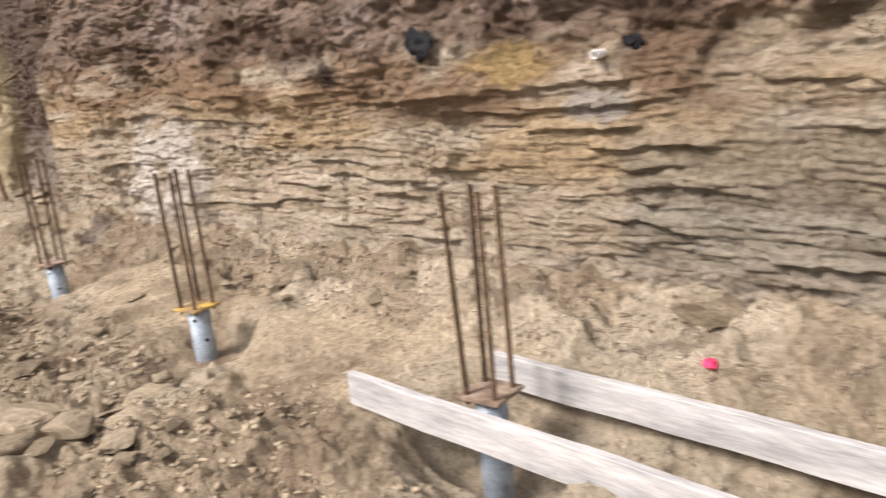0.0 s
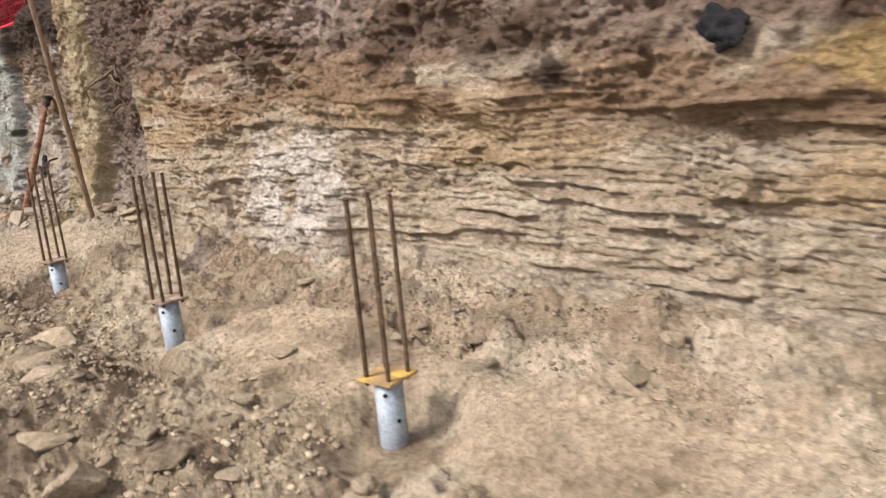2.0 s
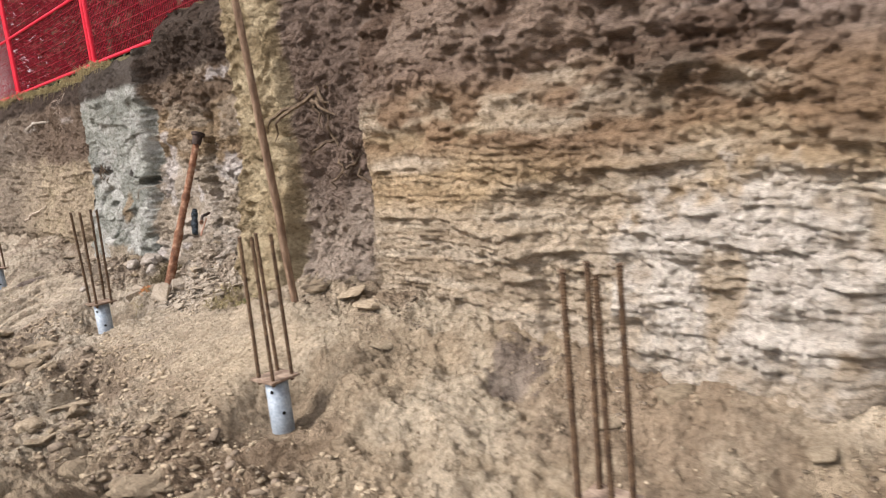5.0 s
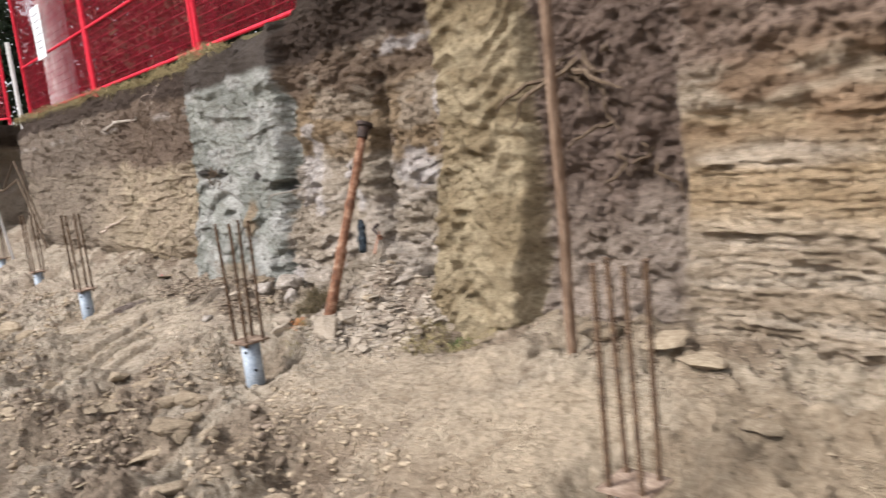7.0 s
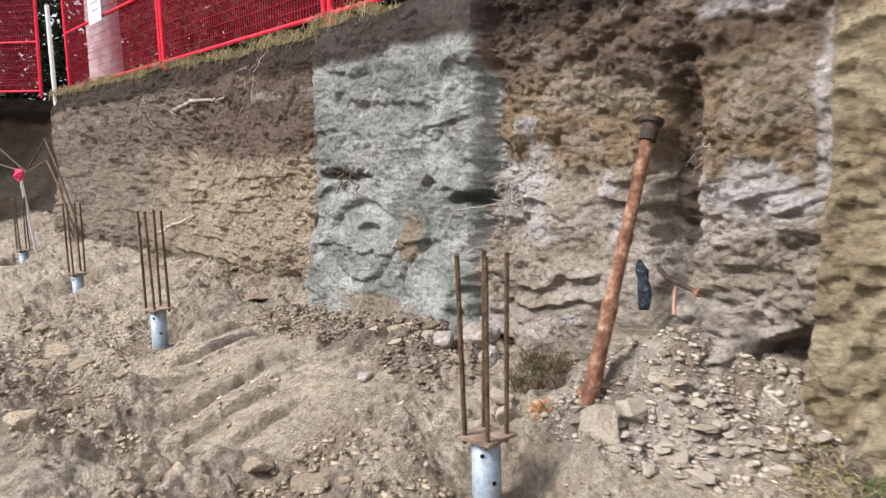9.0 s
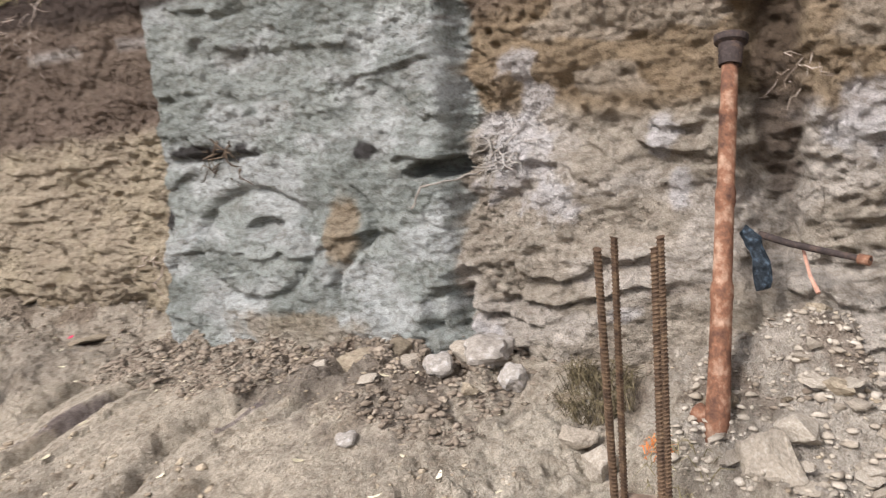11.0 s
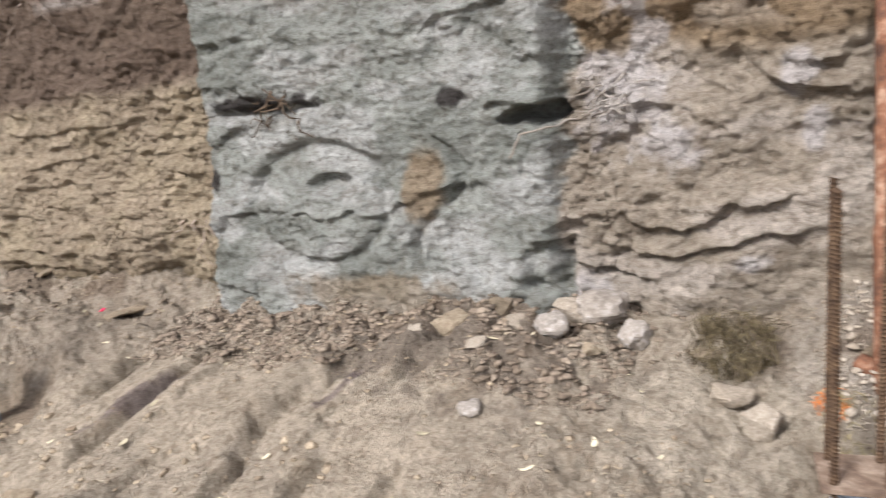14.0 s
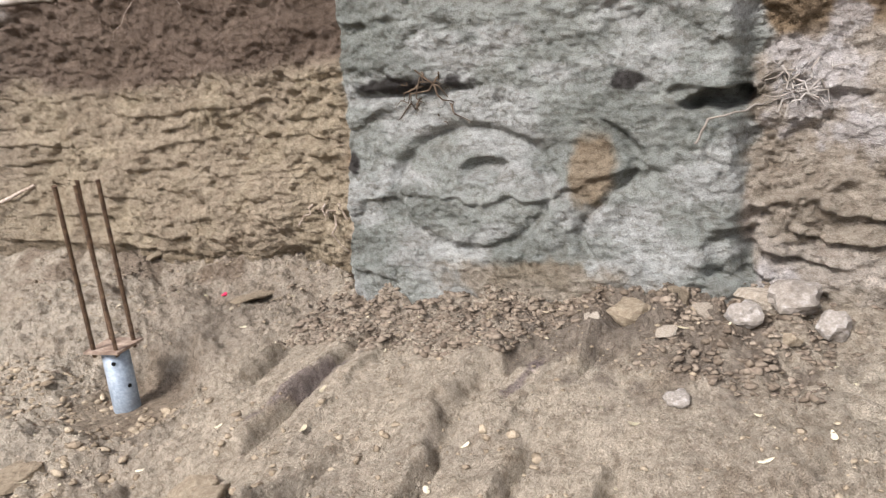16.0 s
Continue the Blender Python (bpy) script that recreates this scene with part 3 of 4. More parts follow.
def ground_z(x, y):
    z = -0.1 + 0.14 * ss(1.5, 2.6, x) + 0.17 * ss(2.55, 3.05, x)
    far = ss(7.2, 9.5, y)
    z = z + far * (0.16 * ss(1.15, 1.9, x) + 0.02 - 0.05 * ss(2.3, 2.9, x))
    z = z + 0.1 * (fbm(x * 0.9, y * 0.9, 3) - 0.5)
    smooth_flat = np.clip(band(x, 1.75, 2.5, 0.15) * band(y, 1.5, 6.5, 0.4) + band(x, 1.5, 2.35, 0.12) * band(y, 8.9, 11.2, 0.3) + band(x, 1.1, 2.3, 0.2) * band(y, 12.9, 15.2, 0.3), 0, 1)
    rough = 1 - 0.75 * smooth_flat
    z = z + rough * (0.13 * (fbm(x * 2.6, y * 2.6, 5, 0.58) - 0.5) + 0.035 * (ridge(x * 6, y * 6, 3) - 0.5)) * (1 + 0.5 * (1 - ss(1.0, 1.6, x)))
    heap = 1 - ss(1.2, 1.65, x)
    z = z + heap * ss(2, 3, y) * (0.22 * (ridge(x * 1.1 + 3, y * 0.8, 2) - 0.6) + 0.16 * (chips(x * 1.7, y * 1.5 + 4, 6) - 0.5))
    z = z + rough * (0.2 * (chips(x * 2.3 + 7, y * 2.3, 9) - 0.5) + 0.11 * (chips(x * 6, y * 6, 7, 3) - 0.5) + 0.045 * (ridge(x * 13, y * 13, 2) - 0.5))
    # loose bank at the foot of the face
    z = z + 0.07 * band(x, 2.6, 3.3, 0.15) * fbm(x * 5, y * 3, 4)
    z = z + 0.3 * np.exp(-((y - 11.5) / 0.4) ** 2 - ((x - 2.75) / 0.28) ** 2) + 0.16 * np.exp(-((y - 9.5) / 0.5) ** 2 - ((x - 2.7) / 0.35) ** 2)
    z = z + 0.11 * np.exp(-((y - 13.3) / 0.5) ** 2 - ((x - 2.5) / 0.28) ** 2) * (0.6 + fbm(x * 6, y * 6, 3))
    # excavator tooth marks in the flat clay
    lean = y + 0.33 * (x - 1.8) + 0.12 * np.sin(x * 2.1)
    ruts = band(x + 0.3 * (fbm(y * 3, x * 0.5, 2) - 0.5), 0.95, 2.3, 0.12) * band(y, 13.1, 15.4, 0.15)
    k = lean / 0.36 + 1.1 * fbm(x * 0.7, y * 1.6, 2) + 0.12 * fbm(x * 9, y * 9, 3)
    z = z - ruts * ss(0.4, 0.5, fbm(x * 1.5, np.floor(k) * 3.3, 2)) * (0.05 * np.exp(-((k - np.floor(k) - 0.5) / 0.06) ** 2) - 0.055 * ledge(k + 0.5))
    k6 = lean / 0.06 + 1.5 * fbm(x * 1.2, y * 3, 3)
    z = z - ruts * 0.008 * ledge(k6)
    # smooth slab of clay with a crack along it
    lean2 = y + 0.37 * (x - 1.7) + 0.1 * (fbm(x * 3, y * 3, 3) - 0.5)
    z = z + 0.08 * band(x + 0.2 * (fbm(x * 3, y * 3, 3) - 0.5), 1.66, 2.45, 0.03) * band(lean2, 4.98, 5.95, 0.03) - 0.03 * band(x, 1.7, 2.3, 0.05) * np.exp(-((lean2 - 5.62) / 0.014) ** 2)
    z = z + (0.3 + 0.7 * rough) * (0.02 * (chips(x * 17, y * 17, 6, 3) - 0.5) + 0.009 * (vnoise(x * 60, y * 60) - 0.5))
    # hollows round the piles
    for px_, py_, pz_, _ in PILES:
        r2 = (x - px_ + 0.06) ** 2 + (y - py_ + 0.08) ** 2
        h = 1 - ss(0.17, 0.46, np.sqrt(r2) + 0.3 * (fbm(x * 3.3, y * 3.3, 4) - 0.5))
        z = z * (1 - 0.85 * h) + (pz_ - 0.36) * 0.85 * h
    # shallow trench between the boards
    tr = band(x, 1.86, 2.44, 0.05) * (1 - ss(1.95, 2.3, y))
    return z - 0.2 * tr


xs = np.concatenate([[-400, -150, -60, -25, -12], np.arange(-8, -0.8, 0.16), np.arange(-0.8, 0.4, 0.06), np.arange(0.4, 3.32, 0.0135)])
yg = np.concatenate([[-400, -150, -60, -25, -14, -10], np.arange(-7, 0, 0.15), np.arange(0, 17.5, 0.016), np.arange(17.5, 30, 0.08)])
GX, GY = np.meshgrid(xs, yg, indexing="ij")
GZ = ground_z(GX, GY)
gc = np.ones(GX.shape + (3,)) * np.array((0.36, 0.29, 0.205))
gc = blend(gc, (0.47, 0.4, 0.3), ss(0.46, 0.6, fbm(GX * 1.3, GY * 1.3, 4)))
gc = blend(gc, (0.24, 0.18, 0.125), 0.7 * ss(0.52, 0.64, fbm(GX * 1.7 + 5, GY * 1.7 + 2, 4)))
gc = blend(gc, (0.5, 0.41, 0.29), 0.8 * np.clip(band(GX, 1.8, 2.5, 0.1) * band(GY, 2, 6, 0.4) + band(GX, 1.5, 2.4, 0.1) * band(GY, 9, 11.3, 0.2) + band(GX, 1.0, 2.3, 0.15) * band(GY, 13.2, 15.3, 0.2), 0, 1) * ss(0.3, 0.55, fbm(GX * 3, GY * 3, 3)))
DAMP = ss(0.44, 0.52, fbm(GX * 2.1 + 9, GY * 2.1, 4)) * (1 - ss(1.5, 1.85, GX + 0.3 * (fbm(GX * 2, GY * 2, 2) - 0.5)))
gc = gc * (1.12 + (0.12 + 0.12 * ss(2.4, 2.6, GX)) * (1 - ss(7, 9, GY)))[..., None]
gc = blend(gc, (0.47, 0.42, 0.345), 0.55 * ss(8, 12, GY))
gc = blend(gc, (0.2, 0.165, 0.13), 0.8 * spot(GX, GY, 2.45, 13.5, 0.4, 0.75, 0.8))
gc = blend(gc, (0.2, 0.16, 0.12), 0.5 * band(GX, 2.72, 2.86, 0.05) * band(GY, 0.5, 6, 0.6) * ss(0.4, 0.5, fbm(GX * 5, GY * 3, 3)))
gc = blend(gc, (0.12, 0.095, 0.1), 0.6 * (spot(GX, GY, 2.75, 7.65, 0.25, 0.2, 1.0)).clip(0, 1))
gc = blend(gc, (0.44, 0.39, 0.33), 0.7 * spot(GX, GY, 2.6, 11.5, 0.4, 0.7, 0.6))
gc = blend(gc, (0.21, 0.15, 0.1), 0.5 * DAMP * ss(4.8, 6.0, GY) * (1 - ss(12.6, 13.2, GY)))
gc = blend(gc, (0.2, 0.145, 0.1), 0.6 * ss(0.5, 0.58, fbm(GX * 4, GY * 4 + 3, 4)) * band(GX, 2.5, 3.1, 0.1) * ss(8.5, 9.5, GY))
for px_, py_, pz_, _ in PILES[3:]:
    gc = blend(gc, (0.27, 0.205, 0.14), 0.6 * spot(GX, GY, px_ - 0.03, py_ - 0.05, 0.36, 0.36, 0.5))
SCRAPE = spot(GX, GY + 0.33 * (GX - 1.85), 1.85, 14.78, 0.26, 0.07, 1.0) + spot(GX, GY + 0.33 * (GX - 2.04), 2.04, 13.82, 0.12, 0.04, 1.0)
gc = blend(gc, (0.19, 0.15, 0.15), 0.7 * SCRAPE.clip(0, 1))
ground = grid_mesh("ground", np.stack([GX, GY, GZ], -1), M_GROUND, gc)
tagged(ground, "bare trampled sandy earth with clods and tooth marks", "ground", "", "structure")


def gz(x, y):
    return float(ground_z(np.array([float(x)]), np.array([float(y)]))[0])


def wx(y, z):
    return float(wall_face(np.array([float(y)]), np.array([float(z)]))[0])


# ---- steel piles with rebar ----
def rebar_mesh(seed):
    bm = bmesh.new()
    sides, step, L = 8, 0.012, 0.86
    rings = []
    n = int(L / step)
    for i in range(n):
        z = i * step - 0.03
        rings += [(0.0098, z), (0.0098, z + 0.007), (0.0128, z + 0.0085), (0.0128, z + 0.0105)]
    prev = None
    for r, z in rings:
        cur = []
        for k in range(sides):
            a = 2 * math.pi * k / sides
            cur.append(bm.verts.new((r * math.cos(a), r * math.sin(a), z + 0.004 * math.cos(a))))
        if prev:
            for k in range(sides):
                bm.faces.new((prev[k], prev[(k + 1) % sides], cur[(k + 1) % sides], cur[k]))
        prev = cur
    bm.faces.new(prev)
    me = bpy.data.meshes.new("rebar_rod")
    bm.to_mesh(me)
    bm.free()
    me.materials.append(M_REBAR)
    return me


REBAR = rebar_mesh(1)


def pile(x, y, z, kind, turn, leans, label):
    p = holder("steel_pile", pose(x, y, z, 0, 0, turn), label, "foundation pile", "row of steel piles")
    bm = bmesh.new()
    lathe(bm, [(0.066, -0.8), (0.066, -0.012), (0.062, -0.01)], 24)
    pipe = part("pipe", bm, M_GALV, p, "dull galvanised steel pipe", True)
    for a, h in ((205, -0.07), (25, -0.07), (250, -0.2)):
        bm = bmesh.new()
        m = pose(0, 0, h, 0, 0, a) @ pose(0.0655, 0, 0, 0, 90, 0)
        lathe(bm, [(0.011, 0), (0.011, 0.002)], 10, m)
        part("bolt_hole", bm, M_HOLE, pipe)
    bm = bmesh.new()
    box(bm, pose(0, 0, 0), 0.2, 0.2, 0.014, 0.002)
    part("cap_plate", bm, M_YELLOW if kind == 1 else M_PLATE, p, "yellow painted steel plate" if kind == 1 else "rusty steel plate")
    for (sx, sy), (ax, ay) in zip(((-1, -1), (1, -1), (1, 1), (-1, 1)), leans):
        r = new("rebar_rod", REBAR)
        r.parent = p
        r.matrix_basis = pose(sx * 0.066, sy * 0.066, 0.0, ax, ay, 37 * (sx + 2 * sy))
    return p


rnd = random.Random(3)
for i, (x, y, z, kind) in enumerate(PILES):
    leans = [(rnd.uniform(-1.3, 1.3), rnd.uniform(-1.3, 1.3)) for _ in range(4)]
    names = ["rusty plate between two whitened boards", "yellow plate beside a flat stone", "rusty plate on a sandy mound", "bent rusty plate in clay", "rusty plate beside the leaning pipe", "rusty plate in a dug hollow", "wide rusty plate in loose soil", "rusty plate near a marker stake", "rusty plate below the far bank"]
    pile(x, y, z, kind, (8, 10, 6, 9, 8, 12, 7, 9, 6)[i], leans, "galvanised pile with rebar rods, " + names[i])


# ---- boards ----
def board(x, y0, y1, ztop, h, turn, label):
    b = holder("formwork_board", pose(x, (y0 + y1) / 2, ztop - h / 2, 0, 0, turn), label, "timber board", "formwork boards")
    bm = bmesh.new()
    L = y1 - y0
    n = 24
    prev = None
    for i in range(n + 1):
        yy = -L / 2 + L * i / n
        bow = 0.006 * math.sin(i * 0.5) + 0.003 * math.sin(i * 1.7)
        e = 0.003
        cur = [bm.verts.new((bow + sx, yy, sz)) for sx, sz in ((-0.019, -h / 2 + e), (-0.019 + e, -h / 2), (0.019 - e, -h / 2), (0.019, -h / 2 + e), (0.019, h / 2 - e), (0.019 - e, h / 2), (-0.019 + e, h / 2), (-0.019, h / 2 - e))]
        if prev:
            for k in range(8):
                bm.faces.new((prev[k], cur[k], cur[(k + 1) % 8], prev[(k + 1) % 8]))
        else:
            bm.faces.new(cur)
        prev = cur
    bm.faces.new(list(reversed(prev)))
    part("plank", bm, M_BOARD, b)
    bm = bmesh.new()
    box(bm, pose(0, -L / 2 + 0.5, -h / 2 - 0.04), 0.035, 0.05, 0.2, 0.003)
    part("stake", bm, M_BOARD, b)
    return b


board(1.82, -1.2, 2.53, 0.125, 0.15, 0, "whitened timber board on edge beside the pile")
board(2.35, -1.2, 2.16, 0.1, 0.15, 0, "whitened timber board on edge nearer the bank")

# ---- leaning rusty pipe ----
a, b = Vector((2.96, 11.84, 1.6)), Vector((2.42, 11.82, 0.2))
L = (a - b).length
up = (a - b).to_track_quat("Z", "Y").to_matrix().to_4x4()
pipe = holder("rusty_pipe", Matrix.Translation(b) @ up, "old rusty cast iron pipe leaning on the bank", "pipe")
bm = bmesh.new()
lathe(bm, [(0.0462, 0), (0.0420, 0.06), (0.0412, 0.2), (0.0386, 0.3), (0.0378, 0.5), (0.0412, 0.52), (0.0412, 0.56), (0.0344, 0.58), (0.0336, 0.85), (0.0378, 0.87), (0.0378, 0.91), (0.0319, 0.93), (0.0311, 1.2), (0.0344, 1.21), (0.0302, 1.24), (0.0286, L - 0.06)], 24)
for v in bm.verts:
    v.co += 0.006 * noise.noise_vector(v.co * 14)
part("barrel", bm, M_RUST, pipe, "flaking orange rust", True)
bm = bmesh.new()
lathe(bm, [(0.042, L - 0.1), (0.046, L - 0.02), (0.062, L - 0.01), (0.064, L + 0.015), (0.042, L + 0.02)], 24)
part("collar", bm, M_DARKIRON, pipe, "dark iron flange")
bm = bmesh.new()
lathe(bm, [(0.036, 0.0), (0.036, 0.1), (0.028, 0.102)], 16, pose(0, 0, 0.1, 0, 0, 0) @ pose(0, 0, -0.04, 65, 0, 60))
part("side_branch", bm, M_RUST, pipe)

# ---- thin pipe, foam and string at the pipe ----
bm = bmesh.new()
tube(bm, [(2.9, 11.74, 0.86), (2.78, 11.62, 0.85), (2.7, 11.45, 0.83), (2.66, 11.36, 0.82)], [0.014, 0.013, 0.012, 0.011], 10)
rod = holder("thin_pipe", pose(0, 0, 0), "thin dark iron pipe sticking out of the bank", "pipe")
part("tube", bm, M_DARKIRON, rod, "", True)
bm = bmesh.new()
tube(bm, [(2.675, 11.395, 0.823), (2.66, 11.36, 0.82)], 0.018, 10)
part("coupling", bm, M_RUST, rod, "rusty end coupling")
bm = bmesh.new()
tube(bm, [(2.78, 11.78, 0.9), (2.76, 11.74, 0.86), (2.73, 11.71, 0.78), (2.72, 11.7, 0.69)], [0.022, 0.032, 0.034, 0.026], 12)
bmesh.ops.subdivide_edges(bm, edges=bm.edges[:], cuts=2)
for v in bm.verts:
    v.co += 0.014 * noise.noise_vector(v.co * 22)
tagged(part("torn_insulation", bm, M_FOAM), "torn blue black pipe insulation hanging from the bank", "insulation", "", "thing")
bm = bmesh.new()
tube(bm, [(2.8, 11.58, 0.83), (2.74, 11.55, 0.74), (2.7, 11.52, 0.69)], [0.006, 0.007, 0.009], 6)
tagged(part("hanging_string", bm, mottled("faded_cord", (0.3, 0.16, 0.11), (0.45, 0.25, 0.18), (0.5, 0.33, 0.26), 20)), "faded orange cord hanging under the thin pipe", "cord", "", "thing")

# ---- old post in the dark pocket beside the column ----
bm = bmesh.new()
tube(bm, [(2.53, 9.55, 0.0), (2.5, 9.53, 0.3), (2.42, 9.45, 1.0), (2.33, 9.36, 1.8), (2.26, 9.29, 2.4), (2.21, 9.24, 2.8)], [0.026, 0.026, 0.026, 0.024, 0.02, 0.017], 10)
bmesh.ops.subdivide_edges(bm, edges=bm.edges[:], cuts=2)
for v in bm.verts:
    v.co += 0.012 * noise.noise_vector(v.co * 8)
tagged(part("old_post", bm, M_WOOD, None, "", True), "long weathered brown pole standing before the soil pocket", "pole", "", "thing")

# ---- black plastic in the bank ----
bm = bmesh.new()
lump(bm, pose(wx(3.12, 1.45) - 0.02, 3.12, 1.46, 20, 0, 0) @ Matrix.Diagonal((0.06, 0.15, 0.15, 1)), 4, 4, 0.9, False)
tagged(part("plastic_sheet", bm, M_BLACK), "crumpled black plastic poking out of the bank", "plastic sheet", "", "thing")
bm = bmesh.new()
lump(bm, pose(wx(1.84, 1.38), 1.84, 1.38, 10, 0, 0) @ Matrix.Diagonal((0.05, 0.1, 0.07, 1)), 7, 3, 0.8, False)
tagged(part("plastic_sheet", bm, M_BLACK), "small scrap of black plastic stuck in the bank", "plastic sheet", "", "thing")
bm = bmesh.new()
lathe(bm, [(0.022, 0), (0.022, 0.1), (0.017, 0.1), (0.017, 0.05)], 14, pose(wx(2.0, 1.34) + 0.03, 2.0, 1.34, 0, -90, 0))
tagged(part("pipe_stub", bm, M_WHITE), "small white plastic pipe stub in the bank", "pipe", "", "thing")

# ---- roots hanging on the face ----
rnd = random.Random(11)


def roots(y, z, count, spread, size, mat, label):
    h = holder("root_tangle", pose(wx(y, z), y, z), label, "roots", "roots in the bank")
    x00 = wx(y, z)
    for _ in range(count):
        bm = bmesh.new()
        y0, z0 = y + rnd.uniform(-spread, spread) * 0.5, z + rnd.uniform(-spread, spread) * 0.5
        y1, z1 = y0 + rnd.uniform(-spread, spread), z0 - rnd.uniform(0.1, 1.0) * spread
        x0, x1 = wx(y0, z0) + 0.03, wx(y1, z1) - rnd.uniform(0.0, 0.03)
        xm = min(x0, x1) - 0.015
        mid = (xm, (y0 + y1) / 2, (z0 + z1) / 2)
        pts = wander(rnd, (x0, y0, z0), mid, 3, 0.03) + wander(rnd, mid, (x1, y1, z1), 3, 0.03)[1:]
        tube(bm, [p - Vector((x00, y, z)) for p in pts], [size * k for k in (1, 0.9, 0.8, 0.7, 0.55, 0.4, 0.2)], 5)
        part("root", bm, mat, h)
    return h


roots(12.85, 1.25, 26, 0.16, 0.005, M_SALT, "lime-whitened roots hanging from the bank")
roots(14.6, 1.33, 14, 0.22, 0.006, M_DARKROOT, "dark roots in a crack of the grey column")
roots(15.3, 0.75, 7, 0.2, 0.007, M_ROOT, "thin pale roots low in the tan bank")
roots(9.8, 1.9, 10, 0.4, 0.018, M_DARKROOT, "dark tangled roots in the brown soil pocket")
roots(9.5, 1.3, 6, 0.3, 0.014, M_DARKROOT, "short roots in the brown soil pocket")
roots(11.6, 1.5, 8, 0.14, 0.003, M_ROOT, "fine pale roots beside the rusty pipe")
roots(16.5, 2.25, 14, 0.4, 0.004, M_ROOT, "pale roots hanging below the turf")
roots(19.5, 2.25, 14, 0.5, 0.006, M_ROOT, "long roots hanging below the turf edge")


def long_root(points, size, mat, label):
    """One thick root lying along the face."""
    bm = bmesh.new()
    pts = []
    for (y0, z0, o0), (y1, z1, o1) in zip(points, points[1:]):
        for k in range(6):
            f = k / 6
            yy, zz_ = y0 + (y1 - y0) * f, z0 + (z1 - z0) * f + rnd.uniform(-0.012, 0.012)
            pts.append((wx(yy, zz_) - o0 - (o1 - o0) * f, yy, zz_))
    tube(bm, pts, [size * (1 - 0.6 * i / len(pts)) for i in range(len(pts))], 7)
    tagged(part("thick_root", bm, mat, None, "", True), label, "root", "roots in the bank", "thing")


long_root([(18.5, 2.04, 0.03), (17.9, 2.1, 0.01), (17.4, 2.09, 0.01), (16.85, 2.1, 0.0)], 0.028, M_SALT, "thick pale root running along the dark topsoil")
long_root([(18.55, 0.62, 0.12), (18.2, 0.74, 0.06), (17.9, 0.86, 0.0)], 0.02, M_ROOT, "stout tan root poking from the low bank")
long_root([(13.25, 1.0, 0.06), (13.2, 1.1, 0.05), (13.0, 1.14, 0.02), (12.86, 1.2, 0.0)], 0.006, M_SALT, "bent pale root beside the dark cavity")
bm = bmesh.new()
for cx in (0.0, 0.35):
    tube(bm, [(2.55, 21.9, 0.25 + cx), (2.5, 22.6, 1.1 + cx * 0.8), (2.55, 23.5, 1.5 + cx), (2.5, 25, 1.3), (2.4, 27, 1.45 + cx)], 0.016, 8)
tagged(part("buried_cable", bm, M_DARKROOT), "thick dark old cable looping across the hollow", "cable", "", "thing")

# ---- stones ----
def broken(bm, seed):
    """An angular broken stone about a unit across: a hull of scattered corners with roughened faces."""
    r = random.Random(seed * 13)
    for _ in range(13):
        v = Vector([r.gauss(0, 1) for _ in range(3)]).normalized()
        bm.verts.new((0.52 * v.x, 0.52 * v.y, 0.46 * v.z))
    h = bmesh.ops.convex_hull(bm, input=bm.verts[:])
    bmesh.ops.delete(bm, geom=[g for g in h["geom_interior"] if isinstance(g, bmesh.types.BMVert)], context="VERTS")
    bmesh.ops.bevel(bm, geom=bm.edges[:], offset=0.03, segments=1, affect="EDGES")
    bmesh.ops.triangulate(bm, faces=bm.faces[:])
    bmesh.ops.subdivide_edges(bm, edges=bm.edges[:], cuts=2, use_grid_fill=True)
    off = Vector((seed, 2 * seed, 3 * seed))
    for v in bm.verts:
        v.co += 0.06 * noise.noise_vector(v.co * 3 + off) + 0.025 * noise.noise_vector(v.co * 9 + off)


ROCKS = []
for k in range(7):
    bm = bmesh.new()
    broken(bm, k + 1)
    me = bpy.data.meshes.new("rock")
    bm.to_mesh(me)
    bm.free()
    me.materials.append(M_STONE)
    ROCKS.append(me)
ROUND = []
for k in range(3):
    bm = bmesh.new()
    lump(bm, Matrix(), k + 3, 3, 0.4, False)
    me = bpy.data.meshes.new("cobble")
    bm.to_mesh(me)
    bm.free()
    me.materials.append(M_SALT)
    ROUND.append(me)
PALEROCKS = []
for me in ROCKS:
    c = me.copy()
    c.materials.clear()
    c.materials.append(M_PALE)
    PALEROCKS.append(c)


def rock(x, y, sx, sy, sz, label, turn=0, tilt=0, pale=False, k=0, sink=0.3, name="rock", lift=0.0):
    r = new(name, ROUND[k - 10] if k >= 10 else (PALEROCKS if pale else ROCKS)[k % 7])
    r.matrix_basis = pose(x, y, gz(x, y) + sz * (0.5 - sink) + lift, tilt, tilt * 0.6, turn) @ Matrix.Diagonal((sx, sy, sz, 1))
    return tagged(r, label, "rock", "stones on the pit floor", "thing")


rock(1.4, 3.72, 0.36, 0.26, 0.1, "flat broken slab of dried clay", 20, 8, k=1)
rock(1.52, 3.8, 0.16, 0.12, 0.06, "thin flake lying on a clay slab", 50, 6, k=2, lift=0.09)
rock(0.9, 4.1, 0.5, 0.55, 0.36, "large rounded block of sandy clay", 10, 5, k=4, sink=0.4)
rock(0.72, 3.75, 0.34, 0.3, 0.2, "rounded clod of sandy clay", 40, 0, k=4)
rock(0.75, 4.8, 0.32, 0.3, 0.24, "broken clod of sandy clay", 70, 0, k=5)
rock(2.95, 1.45, 0.34, 0.42, 0.2, "brown block fallen at the foot of the bank", 15, 6, k=5)
